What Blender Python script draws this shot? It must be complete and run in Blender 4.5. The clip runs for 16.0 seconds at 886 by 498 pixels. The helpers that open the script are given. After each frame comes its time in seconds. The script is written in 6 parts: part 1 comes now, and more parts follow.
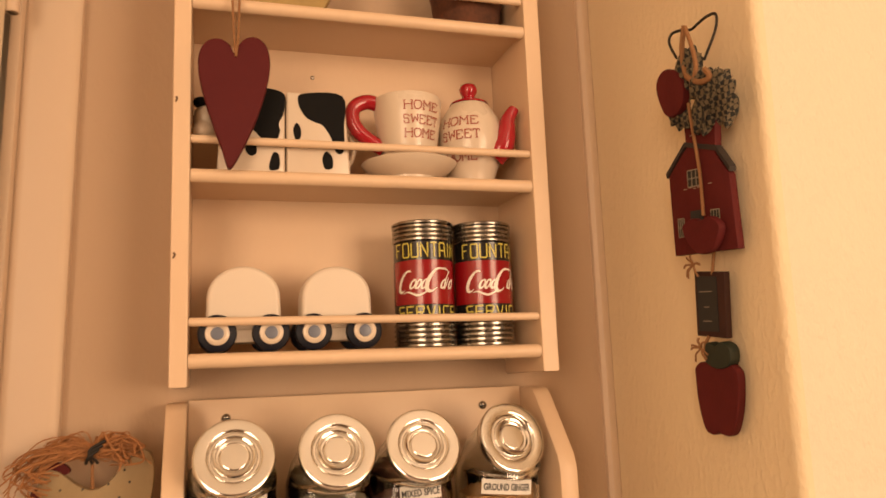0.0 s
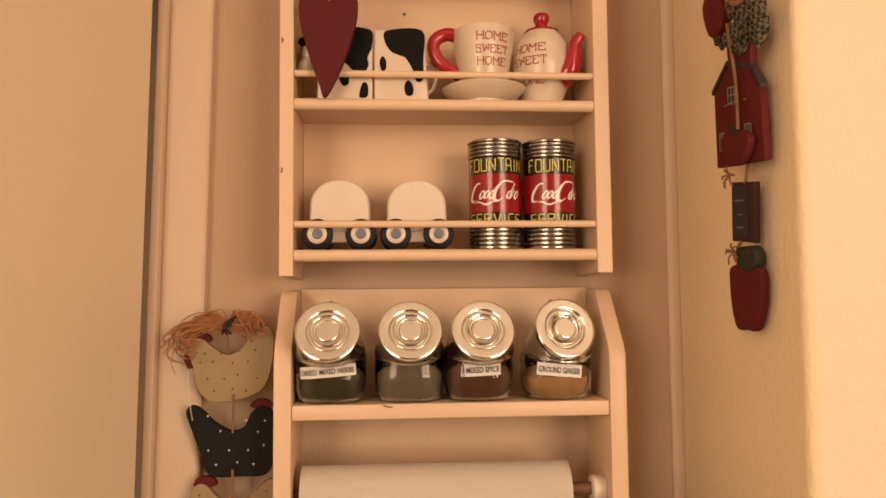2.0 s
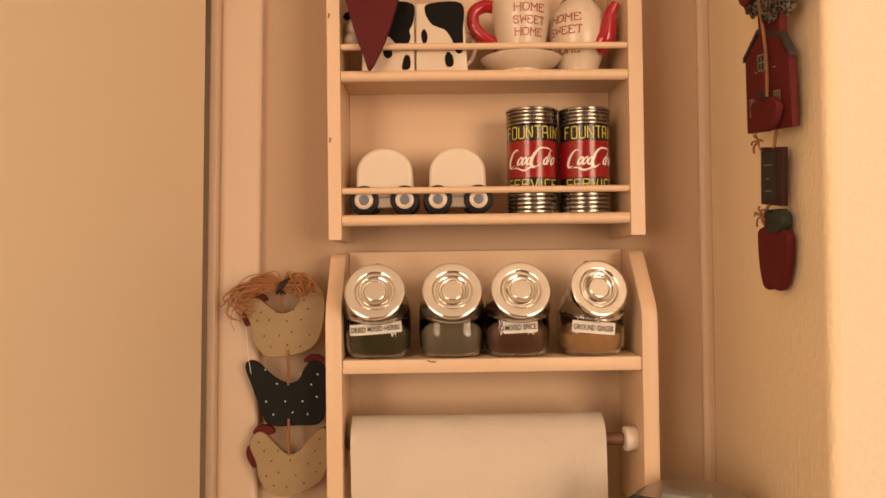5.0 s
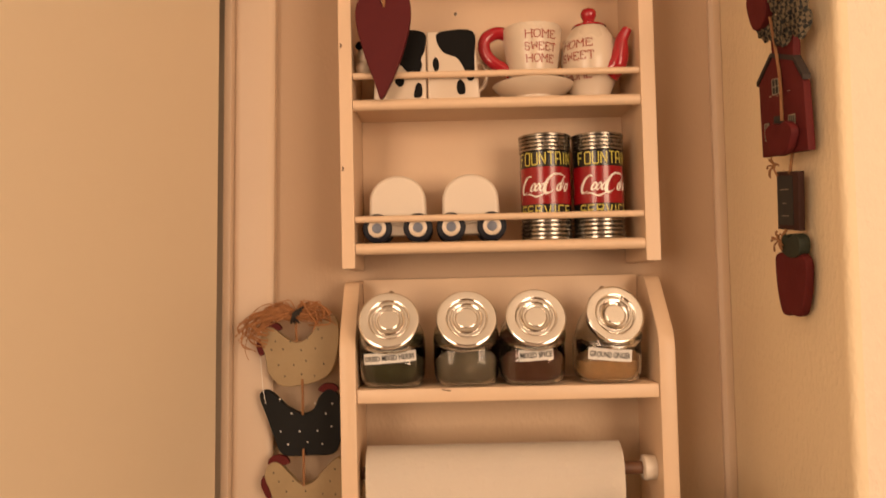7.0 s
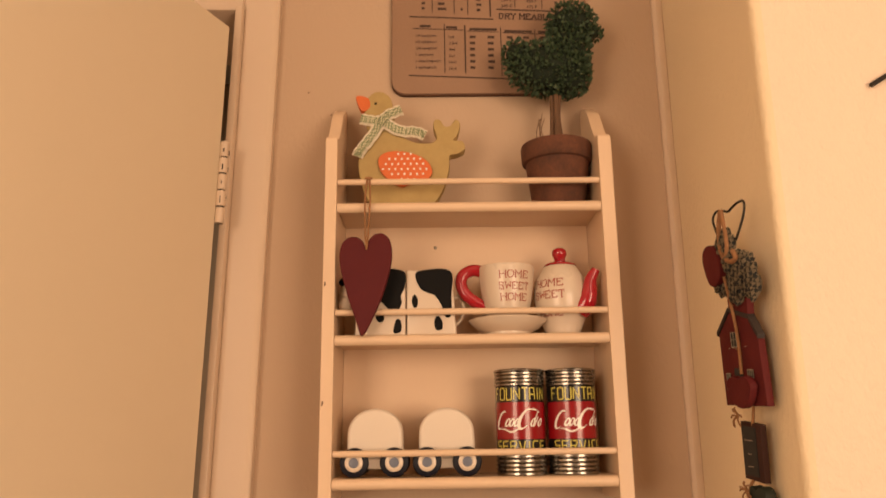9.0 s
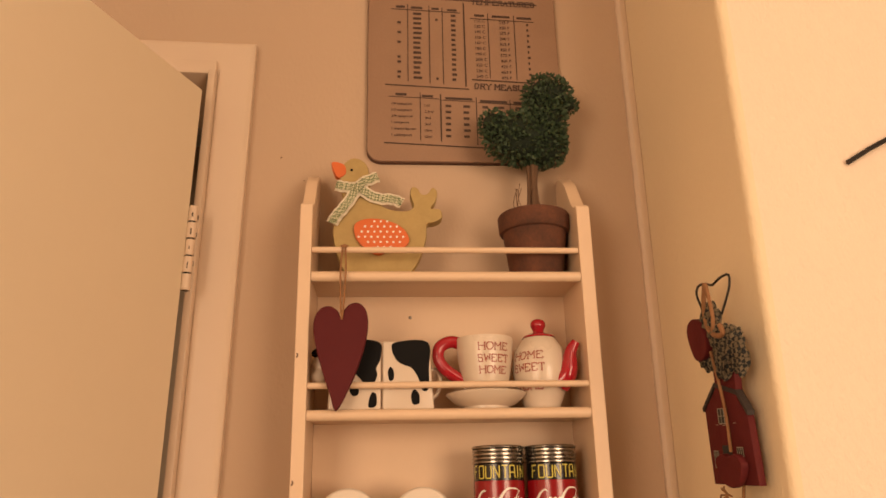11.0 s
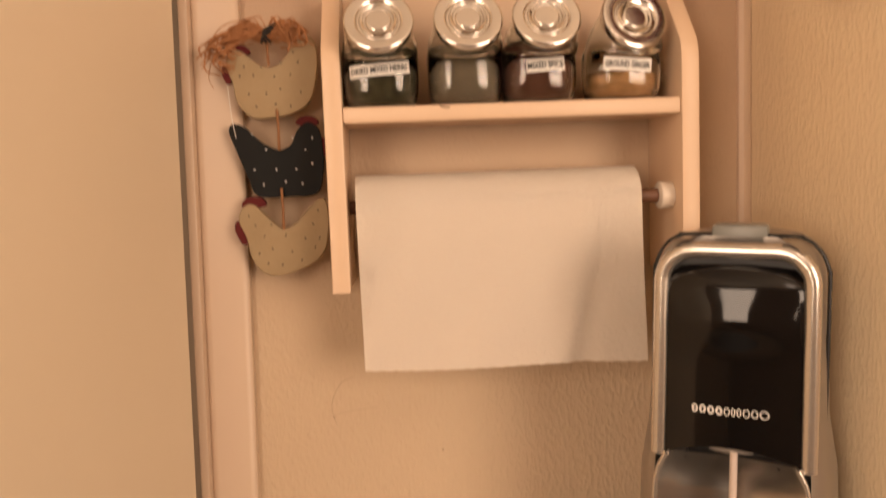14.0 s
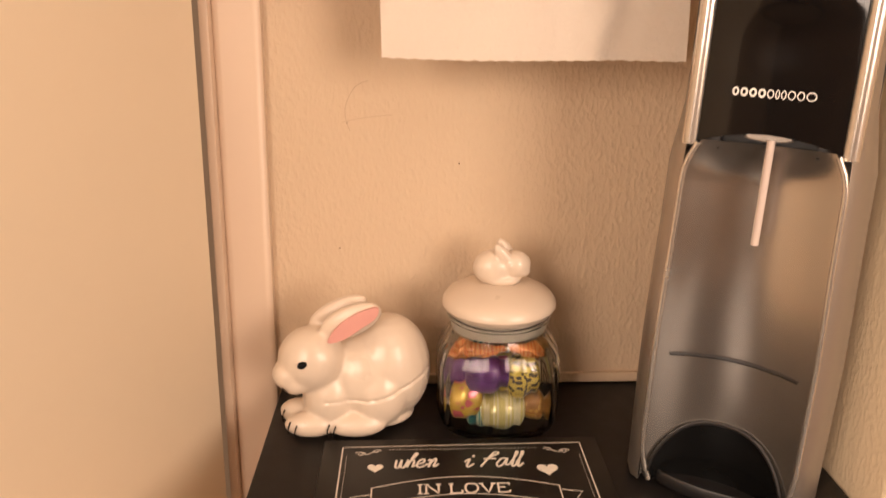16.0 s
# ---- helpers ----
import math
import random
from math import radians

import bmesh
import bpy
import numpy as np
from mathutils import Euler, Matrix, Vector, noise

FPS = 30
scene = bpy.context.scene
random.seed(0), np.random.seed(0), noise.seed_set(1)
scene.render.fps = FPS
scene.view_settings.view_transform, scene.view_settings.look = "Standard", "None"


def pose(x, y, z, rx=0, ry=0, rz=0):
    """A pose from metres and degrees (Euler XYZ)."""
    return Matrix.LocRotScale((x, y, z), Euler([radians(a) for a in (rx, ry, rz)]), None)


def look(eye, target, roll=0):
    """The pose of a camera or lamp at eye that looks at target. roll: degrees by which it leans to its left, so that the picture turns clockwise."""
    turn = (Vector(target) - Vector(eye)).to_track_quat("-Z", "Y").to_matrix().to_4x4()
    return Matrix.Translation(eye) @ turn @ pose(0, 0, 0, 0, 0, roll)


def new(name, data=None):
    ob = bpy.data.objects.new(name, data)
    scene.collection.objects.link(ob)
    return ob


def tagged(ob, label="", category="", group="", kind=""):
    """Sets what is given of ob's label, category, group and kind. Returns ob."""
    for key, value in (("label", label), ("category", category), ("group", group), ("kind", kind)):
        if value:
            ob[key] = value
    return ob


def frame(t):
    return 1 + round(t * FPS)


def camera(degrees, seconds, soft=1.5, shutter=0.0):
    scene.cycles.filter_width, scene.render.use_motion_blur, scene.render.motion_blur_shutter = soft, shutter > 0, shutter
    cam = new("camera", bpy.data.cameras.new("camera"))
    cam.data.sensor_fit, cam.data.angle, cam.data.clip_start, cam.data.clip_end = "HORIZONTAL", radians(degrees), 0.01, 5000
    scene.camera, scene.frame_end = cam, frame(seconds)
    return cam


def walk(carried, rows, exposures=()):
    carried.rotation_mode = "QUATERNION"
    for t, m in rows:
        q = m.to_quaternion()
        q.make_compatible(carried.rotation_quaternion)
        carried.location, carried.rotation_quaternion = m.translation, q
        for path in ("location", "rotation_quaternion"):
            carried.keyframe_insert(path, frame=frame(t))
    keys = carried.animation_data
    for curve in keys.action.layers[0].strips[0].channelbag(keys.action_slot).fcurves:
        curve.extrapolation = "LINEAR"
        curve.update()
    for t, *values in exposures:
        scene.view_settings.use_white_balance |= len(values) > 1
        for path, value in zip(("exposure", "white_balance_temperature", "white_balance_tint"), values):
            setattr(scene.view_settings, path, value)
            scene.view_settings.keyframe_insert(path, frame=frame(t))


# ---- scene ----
cam = camera(59.1, 16.0, soft=1.6, shutter=0.4)
PATH = [
    (0, (0.026, -0.574, 1.554), (0.6, 1.316, 1.864), -2.2),
    (0.5, (0.06, -0.617, 1.547), (0.442, 1.327, 1.819), -0.8),
    (1, (0.086, -0.661, 1.539), (0.324, 1.313, 1.761), 0.3),
    (1.5, (0.094, -0.673, 1.53), (0.271, 1.312, 1.697), 0.2),
    (2, (0.094, -0.68, 1.528), (0.235, 1.31, 1.659), -0.5),
    (2.5, (0.094, -0.7, 1.539), (0.212, 1.293, 1.666), -1.1),
    (3, (0.097, -0.719, 1.546), (0.19, 1.272, 1.712), -1.0),
    (3.5, (0.102, -0.723, 1.542), (0.177, 1.268, 1.72), -0.6),
    (4, (0.101, -0.719, 1.537), (0.154, 1.276, 1.664), -0.5),
    (4.5, (0.09, -0.721, 1.533), (0.137, 1.277, 1.603), -0.5),
    (4.7, (0.093, -0.719, 1.528), (0.134, 1.28, 1.574), -0.6),
    (6.8, (0.093, -0.72, 1.546), (0.11, 1.28, 1.554), -1.0),
    (7, (0.095, -0.716, 1.536), (0.09, 1.283, 1.62), -1.3),
    (7.5, (0.109, -0.736, 1.576), (0.05, 1.259, 1.702), -1.1),
    (8, (0.103, -0.731, 1.565), (0.075, 1.241, 1.899), -0.5),
    (8.5, (0.107, -0.743, 1.592), (0.1, 1.216, 1.997), -0.3),
    (9, (0.11, -0.753, 1.608), (0.133, 1.19, 2.08), -0.8),
    (9.2, (0.11, -0.757, 1.612), (0.137, 1.179, 2.11), -1.0),
    (11.3, (0.068, -0.73, 1.618), (0.282, 1.155, 2.25), -1.5),
    (11.5, (0.05, -0.727, 1.618), (0.309, 1.166, 2.208), -1.9),
    (12, (0.059, -0.715, 1.582), (0.248, 1.216, 2.067), -2.5),
    (12.5, (0.067, -0.699, 1.552), (0.211, 1.269, 1.875), -3.1),
    (13, (0.056, -0.675, 1.493), (0.202, 1.312, 1.67), -3.5),
    (13.5, (0.054, -0.654, 1.449), (0.176, 1.342, 1.428), -3.3),
    (14, (0.05, -0.635, 1.385), (0.168, 1.352, 1.19), -2.2),
    (14.5, (0.05, -0.636, 1.349), (0.162, 1.331, 1.01), -1.2),
    (15, (0.047, -0.634, 1.323), (0.143, 1.312, 0.868), -0.7),
    (15.5, (0.047, -0.621, 1.295), (0.117, 1.3, 0.743), -0.2),
    (16, (0.044, -0.619, 1.275), (0.118, 1.278, 0.644), 0.4),
]
walk(cam, [(t, look(eye, target, roll)) for t, eye, target, roll in PATH], [(0.0, 0.06, 6850, 10), (0.8, -0.05, 6600, 10), (2.5, -0.03, 6450, 10), (9.0, -0.05, 6480, 10), (11.5, -0.07, 6600, 10), (12.5, 0.03, 6420, 10), (13.5, 0.11, 6080, 10), (14.5, 0.18, 5850, 10), (15.2, 0.32, 5720, 10), (16.0, 0.60, 5560, 10)])

# ---- light ----
world = bpy.data.worlds.new("world")
world.use_nodes = True
world.node_tree.nodes["Background"].inputs[0].default_value = (1.0, 0.8, 0.6, 1)
world.node_tree.nodes["Background"].inputs[1].default_value = 0.02
scene.world = world


def area_lamp(name, at, target, size, size_y, watts, colour):
    data = bpy.data.lights.new(name, "AREA")
    data.shape, data.size, data.size_y, data.energy, data.color = "RECTANGLE", size, size_y, watts, colour
    ob = new(name, data)
    ob.matrix_world = look(at, target)
    return ob


area_lamp("window_daylight", (1.25, -2.05, 1.62), (0.0, -0.1, 1.45), 0.9, 1.0, 29.0, (1.0, 0.708, 0.478))
area_lamp("doorway_light", (-0.95, -2.00, 1.70), (0.20, 0.0, 1.45), 0.75, 1.1, 23.0, (1.0, 0.708, 0.478))
# unseen fill light, added to brighten the ceiling and what reflects it
ceiling_fill = bpy.data.lights.new("ceiling_fill_lamp", "POINT")
ceiling_fill.energy, ceiling_fill.color, ceiling_fill.shadow_soft_size = 3.0, (1.0, 0.71, 0.51), 0.14
new("ceiling_fill_lamp", ceiling_fill).location = (0.45, -1.15, 2.12)


# ---- materials ----
def socket(node, name, value):
    node.inputs[name].default_value = value


def surface(name, colour, rough=0.5, metal=0.0, vary=0.08, scale=30.0, grain=0.0, grain_scale=400.0, wear=None, coat=0.0,
            random_tint=0.0, stretch=(1, 1, 1), spec=0.5):
    """A painted, fired or cast surface: colour that drifts at two scales, and fine relief."""
    m = bpy.data.materials.new(name)
    m.use_nodes = True
    nt = m.node_tree
    n, l = nt.nodes, nt.links
    b = n["Principled BSDF"]
    socket(b, "Roughness", rough), socket(b, "Metallic", metal), socket(b, "Coat Weight", coat), socket(b, "Specular IOR Level", spec)
    socket(b, "Coat Roughness", 0.08)
    tc = n.new("ShaderNodeTexCoord")
    mp = n.new("ShaderNodeMapping")
    socket(mp, "Scale", stretch)
    l.new(tc.outputs["Object"], mp.inputs[0])
    big = n.new("ShaderNodeTexNoise")
    socket(big, "Scale", scale), socket(big, "Detail", 4.0)
    small = n.new("ShaderNodeTexNoise")
    socket(small, "Scale", grain_scale), socket(small, "Detail", 3.0)
    l.new(mp.outputs[0], big.inputs["Vector"]), l.new(mp.outputs[0], small.inputs["Vector"])
    mix = n.new("ShaderNodeMix")
    mix.data_type = "RGBA"
    other = wear or tuple(c * 0.62 for c in colour)
    mix.inputs["A"].default_value, mix.inputs["B"].default_value = (*colour, 1), (*other, 1)
    add = n.new("ShaderNodeMath")
    add.operation = "MULTIPLY_ADD"
    l.new(big.outputs[0], add.inputs[0])
    add.inputs[1].default_value = vary * 2
    sm = n.new("ShaderNodeMath")
    sm.operation = "MULTIPLY_ADD"
    l.new(small.outputs[0], sm.inputs[0])
    sm.inputs[1].default_value, sm.inputs[2].default_value = vary, -vary * 0.9
    l.new(sm.outputs[0], add.inputs[2])
    add.use_clamp = True
    l.new(add.outputs[0], mix.inputs["Factor"])
    out = mix.outputs["Result"]
    if random_tint:
        info = n.new("ShaderNodeObjectInfo")
        hsv = n.new("ShaderNodeHueSaturation")
        rng = n.new("ShaderNodeMapRange")
        rng.inputs["To Min"].default_value, rng.inputs["To Max"].default_value = 1 - random_tint, 1 + random_tint
        l.new(info.outputs["Random"], rng.inputs["Value"])
        l.new(rng.outputs[0], hsv.inputs["Value"])
        l.new(out, hsv.inputs["Color"])
        out = hsv.outputs[0]
    l.new(out, b.inputs["Base Color"])
    rr = n.new("ShaderNodeMapRange")
    rr.inputs["To Min"].default_value, rr.inputs["To Max"].default_value = max(rough - 0.07, 0.02), min(rough + 0.09, 1)
    l.new(big.outputs[0], rr.inputs["Value"])
    l.new(rr.outputs[0], b.inputs["Roughness"])
    if grain:
        bump = n.new("ShaderNodeBump")
        socket(bump, "Strength", grain), socket(bump, "Distance", 0.0006)
        l.new(small.outputs[0], bump.inputs["Height"])
        l.new(bump.outputs[0], b.inputs["Normal"])
    return m


def wall_paint(name, colour, wear, low, high, z_low, z_high, deep=0.0016, upper=None):
    """Emulsion over a stippled, trowelled coat, rougher below than above; upper is a second base colour blended in by
    height.
    """
    m = surface(name, colour, 0.62, vary=0.10, scale=7.0, wear=wear, grain_scale=220, spec=0.3)
    nt = m.node_tree
    n, l = nt.nodes, nt.links
    tc = n.new("ShaderNodeTexCoord")
    mp = n.new("ShaderNodeMapping")
    socket(mp, "Scale", (1.0, 1.0, 0.55))
    l.new(tc.outputs["Object"], mp.inputs[0])
    stip = n.new("ShaderNodeTexNoise")
    socket(stip, "Scale", 250.0), socket(stip, "Detail", 3.0), socket(stip, "Distortion", 0.0)
    lump = n.new("ShaderNodeTexNoise")
    socket(lump, "Scale", 38.0), socket(lump, "Detail", 2.0)
    l.new(mp.outputs[0], stip.inputs["Vector"]), l.new(tc.outputs["Object"], lump.inputs["Vector"])
    ramp = n.new("ShaderNodeMapRange")
    ramp.interpolation_type = "SMOOTHSTEP"
    for k, v in (("From Min", 0.36), ("From Max", 0.76)):
        ramp.inputs[k].default_value = v
    l.new(stip.outputs[0], ramp.inputs["Value"])
    tot = n.new("ShaderNodeMath")
    tot.operation = "MULTIPLY_ADD"
    tot.inputs[1].default_value = 0.9
    l.new(lump.outputs[0], tot.inputs[0]), l.new(ramp.outputs[0], tot.inputs[2])
    sep = n.new("ShaderNodeSeparateXYZ")
    l.new(tc.outputs["Object"], sep.inputs[0])
    fade = n.new("ShaderNodeMapRange")
    for k, v in (("From Min", z_low), ("From Max", z_high), ("To Min", low), ("To Max", high)):
        fade.inputs[k].default_value = v
    l.new(sep.outputs["Z"], fade.inputs["Value"])
    # base colour goes over to the upper tone between z_low and z_high
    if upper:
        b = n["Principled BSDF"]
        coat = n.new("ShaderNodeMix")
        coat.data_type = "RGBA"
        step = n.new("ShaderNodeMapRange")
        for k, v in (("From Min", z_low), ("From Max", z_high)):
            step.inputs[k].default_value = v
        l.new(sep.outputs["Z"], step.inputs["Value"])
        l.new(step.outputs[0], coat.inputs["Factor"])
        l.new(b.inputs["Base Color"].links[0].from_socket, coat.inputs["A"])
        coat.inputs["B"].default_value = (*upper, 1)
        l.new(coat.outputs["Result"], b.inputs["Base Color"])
    bump = n.new("ShaderNodeBump")
    socket(bump, "Distance", deep)
    l.new(fade.outputs[0], bump.inputs["Strength"]), l.new(tot.outputs[0], bump.inputs["Height"])
    l.new(bump.outputs[0], n["Principled BSDF"].inputs["Normal"])
    return m


def glass(name, colour=(1, 1, 1), rough=0.0):
    m = bpy.data.materials.new(name)
    m.use_nodes = True
    b = m.node_tree.nodes["Principled BSDF"]
    socket(b, "Base Color", (*colour, 1)), socket(b, "Roughness", rough), socket(b, "Transmission Weight", 1.0), socket(b, "IOR", 1.45)
    return m


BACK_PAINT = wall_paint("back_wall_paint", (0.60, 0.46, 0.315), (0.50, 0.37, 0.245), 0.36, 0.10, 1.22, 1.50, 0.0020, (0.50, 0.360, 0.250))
# side and front walls paler and yellower: their stronger light is in the colour
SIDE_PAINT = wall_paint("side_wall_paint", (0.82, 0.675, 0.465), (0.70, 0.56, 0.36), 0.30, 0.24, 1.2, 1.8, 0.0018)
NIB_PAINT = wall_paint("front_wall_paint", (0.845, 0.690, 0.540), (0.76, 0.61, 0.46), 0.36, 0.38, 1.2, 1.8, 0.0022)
ROOM_PAINT = surface("room_paint", (0.52, 0.41, 0.29), 0.7, vary=0.06, scale=3)
CEILING_PAINT = surface("ceiling_paint", (0.82, 0.76, 0.66), 0.8, vary=0.05, scale=3)
DOOR_PAINT = surface("door_gloss_paint", (0.78, 0.67, 0.50), 0.42, vary=0.10, scale=3.5, wear=(0.62, 0.50, 0.37), grain=0.08, grain_scale=60)
TRIM_PAINT = surface("trim_gloss_paint", (0.655, 0.51, 0.38), 0.4, vary=0.10, scale=9, wear=(0.54, 0.39, 0.28), grain=0.12, grain_scale=90)
RACK_PAINT = surface("rack_cream_paint", (0.715, 0.525, 0.36), 0.40, vary=0.14, scale=14, wear=(0.58, 0.40, 0.255), grain=0.15, grain_scale=260, stretch=(1, 1, 0.35))
FLOOR_VINYL = surface("floor_vinyl", (0.30, 0.22, 0.15), 0.5, vary=0.2, scale=6)


# ---- building helpers ----
def thing(name, at=(0, 0, 0), turn=0.0, label="", category="", group=""):
    ob = new(name)
    ob.matrix_world = pose(*at, 0, 0, turn)
    ob.empty_display_size = 0.02
    return tagged(ob, label, category, group)


def mesh_of(name, bm, material, smooth=True):
    me = bpy.data.meshes.new(name)
    bmesh.ops.recalc_face_normals(bm, faces=bm.faces[:])
    bm.to_mesh(me)
    bm.free()
    for m in material if isinstance(material, (list, tuple)) else (material,):
        me.materials.append(m)
    if smooth:
        for p in me.polygons:
            p.use_smooth = True
        me.set_sharp_from_angle(angle=radians(38))
    return me


def part(name, bm, material, parent, label="", world_space=False, smooth=True):
    """Links a bmesh as one mesh object under a thing or a part."""
    if world_space and parent is not None:
        m = parent.matrix_basis.copy()
        if parent.parent:
            m = parent.parent.matrix_basis @ m
        bm.transform(m.inverted())
    ob = new(name, mesh_of(name, bm, material, smooth))
    if parent is not None:
        ob.parent = parent
    if smooth and any(len(p.vertices) > 12 for p in ob.data.polygons):
        ob.modifiers.new("even_shading", "WEIGHTED_NORMAL").keep_sharp = True
    return tagged(ob, label)


def structure(name, bm, material, label="", smooth=True):
    return tagged(part(name, bm, material, None, smooth=smooth), label, "", "", "structure")


def box(x0, y0, z0, x1, y1, z1, bevel=0.0, bm=None, segments=2):
    bm = bm or bmesh.new()
    tmp = bmesh.new()
    bmesh.ops.create_cube(tmp, size=1.0)
    for v in tmp.verts:
        v.co = ((x0 + x1) / 2 + v.co.x * (x1 - x0), (y0 + y1) / 2 + v.co.y * (y1 - y0), (z0 + z1) / 2 + v.co.z * (z1 - z0))
    if bevel:
        bmesh.ops.bevel(tmp, geom=tmp.edges[:], offset=bevel, segments=segments, affect="EDGES", profile=0.5)
    return merge(bm, tmp)


def merge(bm, tmp):
    me = bpy.data.meshes.new("t")
    tmp.to_mesh(me)
    tmp.free()
    bm.from_mesh(me)
    bpy.data.meshes.remove(me)
    return bm


def prism(outline, axis, lo, hi, bevel=0.0, bm=None, segments=2):
    """A flat outline pushed through from lo to hi along an axis; the outline's two numbers run along the other axes in order."""
    bm = bm or bmesh.new()
    tmp = bmesh.new()
    k = "xyz".index(axis)

    def at(p, h):
        q = list(p)
        q.insert(k, h)
        return q

    a = [tmp.verts.new(at(p, lo)) for p in outline]
    b = [tmp.verts.new(at(p, hi)) for p in outline]
    n = len(outline)
    fa, fb = tmp.faces.new(a), tmp.faces.new(b[::-1])
    for i in range(n):
        tmp.faces.new((a[i], a[(i + 1) % n], b[(i + 1) % n], b[i]))
    bmesh.ops.recalc_face_normals(tmp, faces=tmp.faces[:])
    if bevel:
        rim = list({e for f in (fa, fb) for e in f.edges})
        bmesh.ops.bevel(tmp, geom=rim, offset=bevel, segments=segments, affect="EDGES", profile=0.5)
    return merge(bm, tmp)


def lathe(profile, n=40, centre=(0, 0, 0), bm=None, squash=(1, 1, 1)):
    """A turned form: rows of radius and height, round a standing axis."""
    bm = bm or bmesh.new()
    rings = []
    cx, cy, cz = centre
    for r, h in profile:
        if r < 1e-6:
            rings.append([bm.verts.new((cx, cy, cz + h * squash[2]))])
        else:
            rings.append([bm.verts.new((cx + r * squash[0] * math.cos(2 * math.pi * i / n), cy + r * squash[1] * math.sin(2 * math.pi * i / n), cz + h * squash[2])) for i in range(n)])
    for a, b in zip(rings, rings[1:]):
        for i in range(n):
            j = (i + 1) % n
            if len(a) == 1 and len(b) == 1:
                break
            if len(a) == 1:
                bm.faces.new((a[0], b[j], b[i]))
            elif len(b) == 1:
                bm.faces.new((a[i], a[j], b[0]))
            else:
                bm.faces.new((a[i], a[j], b[j], b[i]))
    return bm


def tube(points, radius, n=8, bm=None, taper=None):
    """A round rod along a line of points, closed at both ends."""
    bm = bm or bmesh.new()
    pts = [Vector(p) for p in points]
    rings = []
    side = None
    for i, p in enumerate(pts):
        d = (pts[min(i + 1, len(pts) - 1)] - pts[max(i - 1, 0)]).normalized()
        if side is None:
            side = d.orthogonal().normalized()
        side = (side - d * side.dot(d)).normalized()
        up = d.cross(side)
        r = radius if taper is None else radius * (1 + (taper - 1) * i / (len(pts) - 1))
        rings.append([bm.verts.new(p + (side * math.cos(2 * math.pi * k / n) + up * math.sin(2 * math.pi * k / n)) * r) for k in range(n)])
    for a, b in zip(rings, rings[1:]):
        for k in range(n):
            bm.faces.new((a[k], a[(k + 1) % n], b[(k + 1) % n], b[k]))
    bm.faces.new(rings[0][::-1])
    bm.faces.new(rings[-1])
    return bm


def arc(cx, cy, r, a0, a1, n, ry=None):
    return [(cx + r * math.cos(radians(a0 + (a1 - a0) * i / n)), cy + (ry or r) * math.sin(radians(a0 + (a1 - a0) * i / n))) for i in range(n + 1)]


def blob(points, n=6):
    """A closed smooth outline through a few points (Catmull-Rom)."""
    out = []
    k = len(points)
    for i in range(k):
        p0, p1, p2, p3 = (Vector(points[(i + d) % k]) for d in (-1, 0, 1, 2))
        for s in range(n):
            t = s / n
            out.append(tuple(0.5 * ((2 * p1) + (p2 - p0) * t + (2 * p0 - 5 * p1 + 4 * p2 - p3) * t * t + (3 * p1 - p0 - 3 * p2 + p3) * t ** 3)))
    return out


def curve_line(points, n=6):
    """A smooth open line through a few points."""
    out = []
    pts = [Vector(p) for p in points]
    for i in range(len(pts) - 1):
        p0, p1, p2, p3 = pts[max(i - 1, 0)], pts[i], pts[i + 1], pts[min(i + 2, len(pts) - 1)]
        for s in range(n):
            t = s / n
            out.append(0.5 * ((2 * p1) + (p2 - p0) * t + (2 * p0 - 5 * p1 + 4 * p2 - p3) * t * t + (3 * p1 - p0 - 3 * p2 + p3) * t ** 3))
    out.append(pts[-1])
    return out


def ball(c, r, bm=None, u=16, v=10, squash=(1, 1, 1), turn=None):
    bm = bm or bmesh.new()
    tmp = bmesh.new()
    bmesh.ops.create_uvsphere(tmp, u_segments=u, v_segments=v, radius=r)
    m = Matrix.Diagonal((*squash, 1))
    if turn:
        m = turn.to_4x4() @ m
    tmp.transform(Matrix.Translation(c) @ m)
    return merge(bm, tmp)


# ---- the room ----
LEAN = Matrix.Translation((-0.1, 0, 1.84)) @ Matrix.Rotation(radians(1.15), 4, "Y") @ Matrix.Translation((0.1, 0, -1.84))    # the doorway is out of plumb
WALL = 0.085    # face of the back wall
SIDE = 0.385    # face of the side wall
NIB = -0.15     # where the side wall ends and turns
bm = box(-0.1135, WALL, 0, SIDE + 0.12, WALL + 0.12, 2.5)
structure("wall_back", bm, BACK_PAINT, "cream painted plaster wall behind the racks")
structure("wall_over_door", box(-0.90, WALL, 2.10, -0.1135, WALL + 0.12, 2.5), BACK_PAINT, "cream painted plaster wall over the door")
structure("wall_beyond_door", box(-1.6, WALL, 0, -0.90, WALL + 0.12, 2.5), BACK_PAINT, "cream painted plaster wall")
r = 0.007
out = [(SIDE, WALL), (SIDE, NIB + r)] + [(SIDE + r - r * math.cos(radians(a)), NIB + r - r * math.sin(radians(a))) for a in (15, 30, 45, 60, 75)] + [(SIDE + r, NIB), (SIDE + 0.009, NIB), (SIDE + 0.009, WALL)]
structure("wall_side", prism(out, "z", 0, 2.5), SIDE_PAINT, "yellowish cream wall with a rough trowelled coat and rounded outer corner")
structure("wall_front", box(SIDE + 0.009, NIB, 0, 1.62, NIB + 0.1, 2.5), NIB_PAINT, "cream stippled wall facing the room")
# unseen room walls, coloured dark to cut bounce; rear darkest for dim reflections
structure("wall_right", box(1.6, -2.6, 0, 1.7, NIB, 2.5), ROOM_PAINT)
structure("wall_left", box(-1.7, -2.6, 0, -1.6, WALL + 0.12, 2.5), ROOM_PAINT)
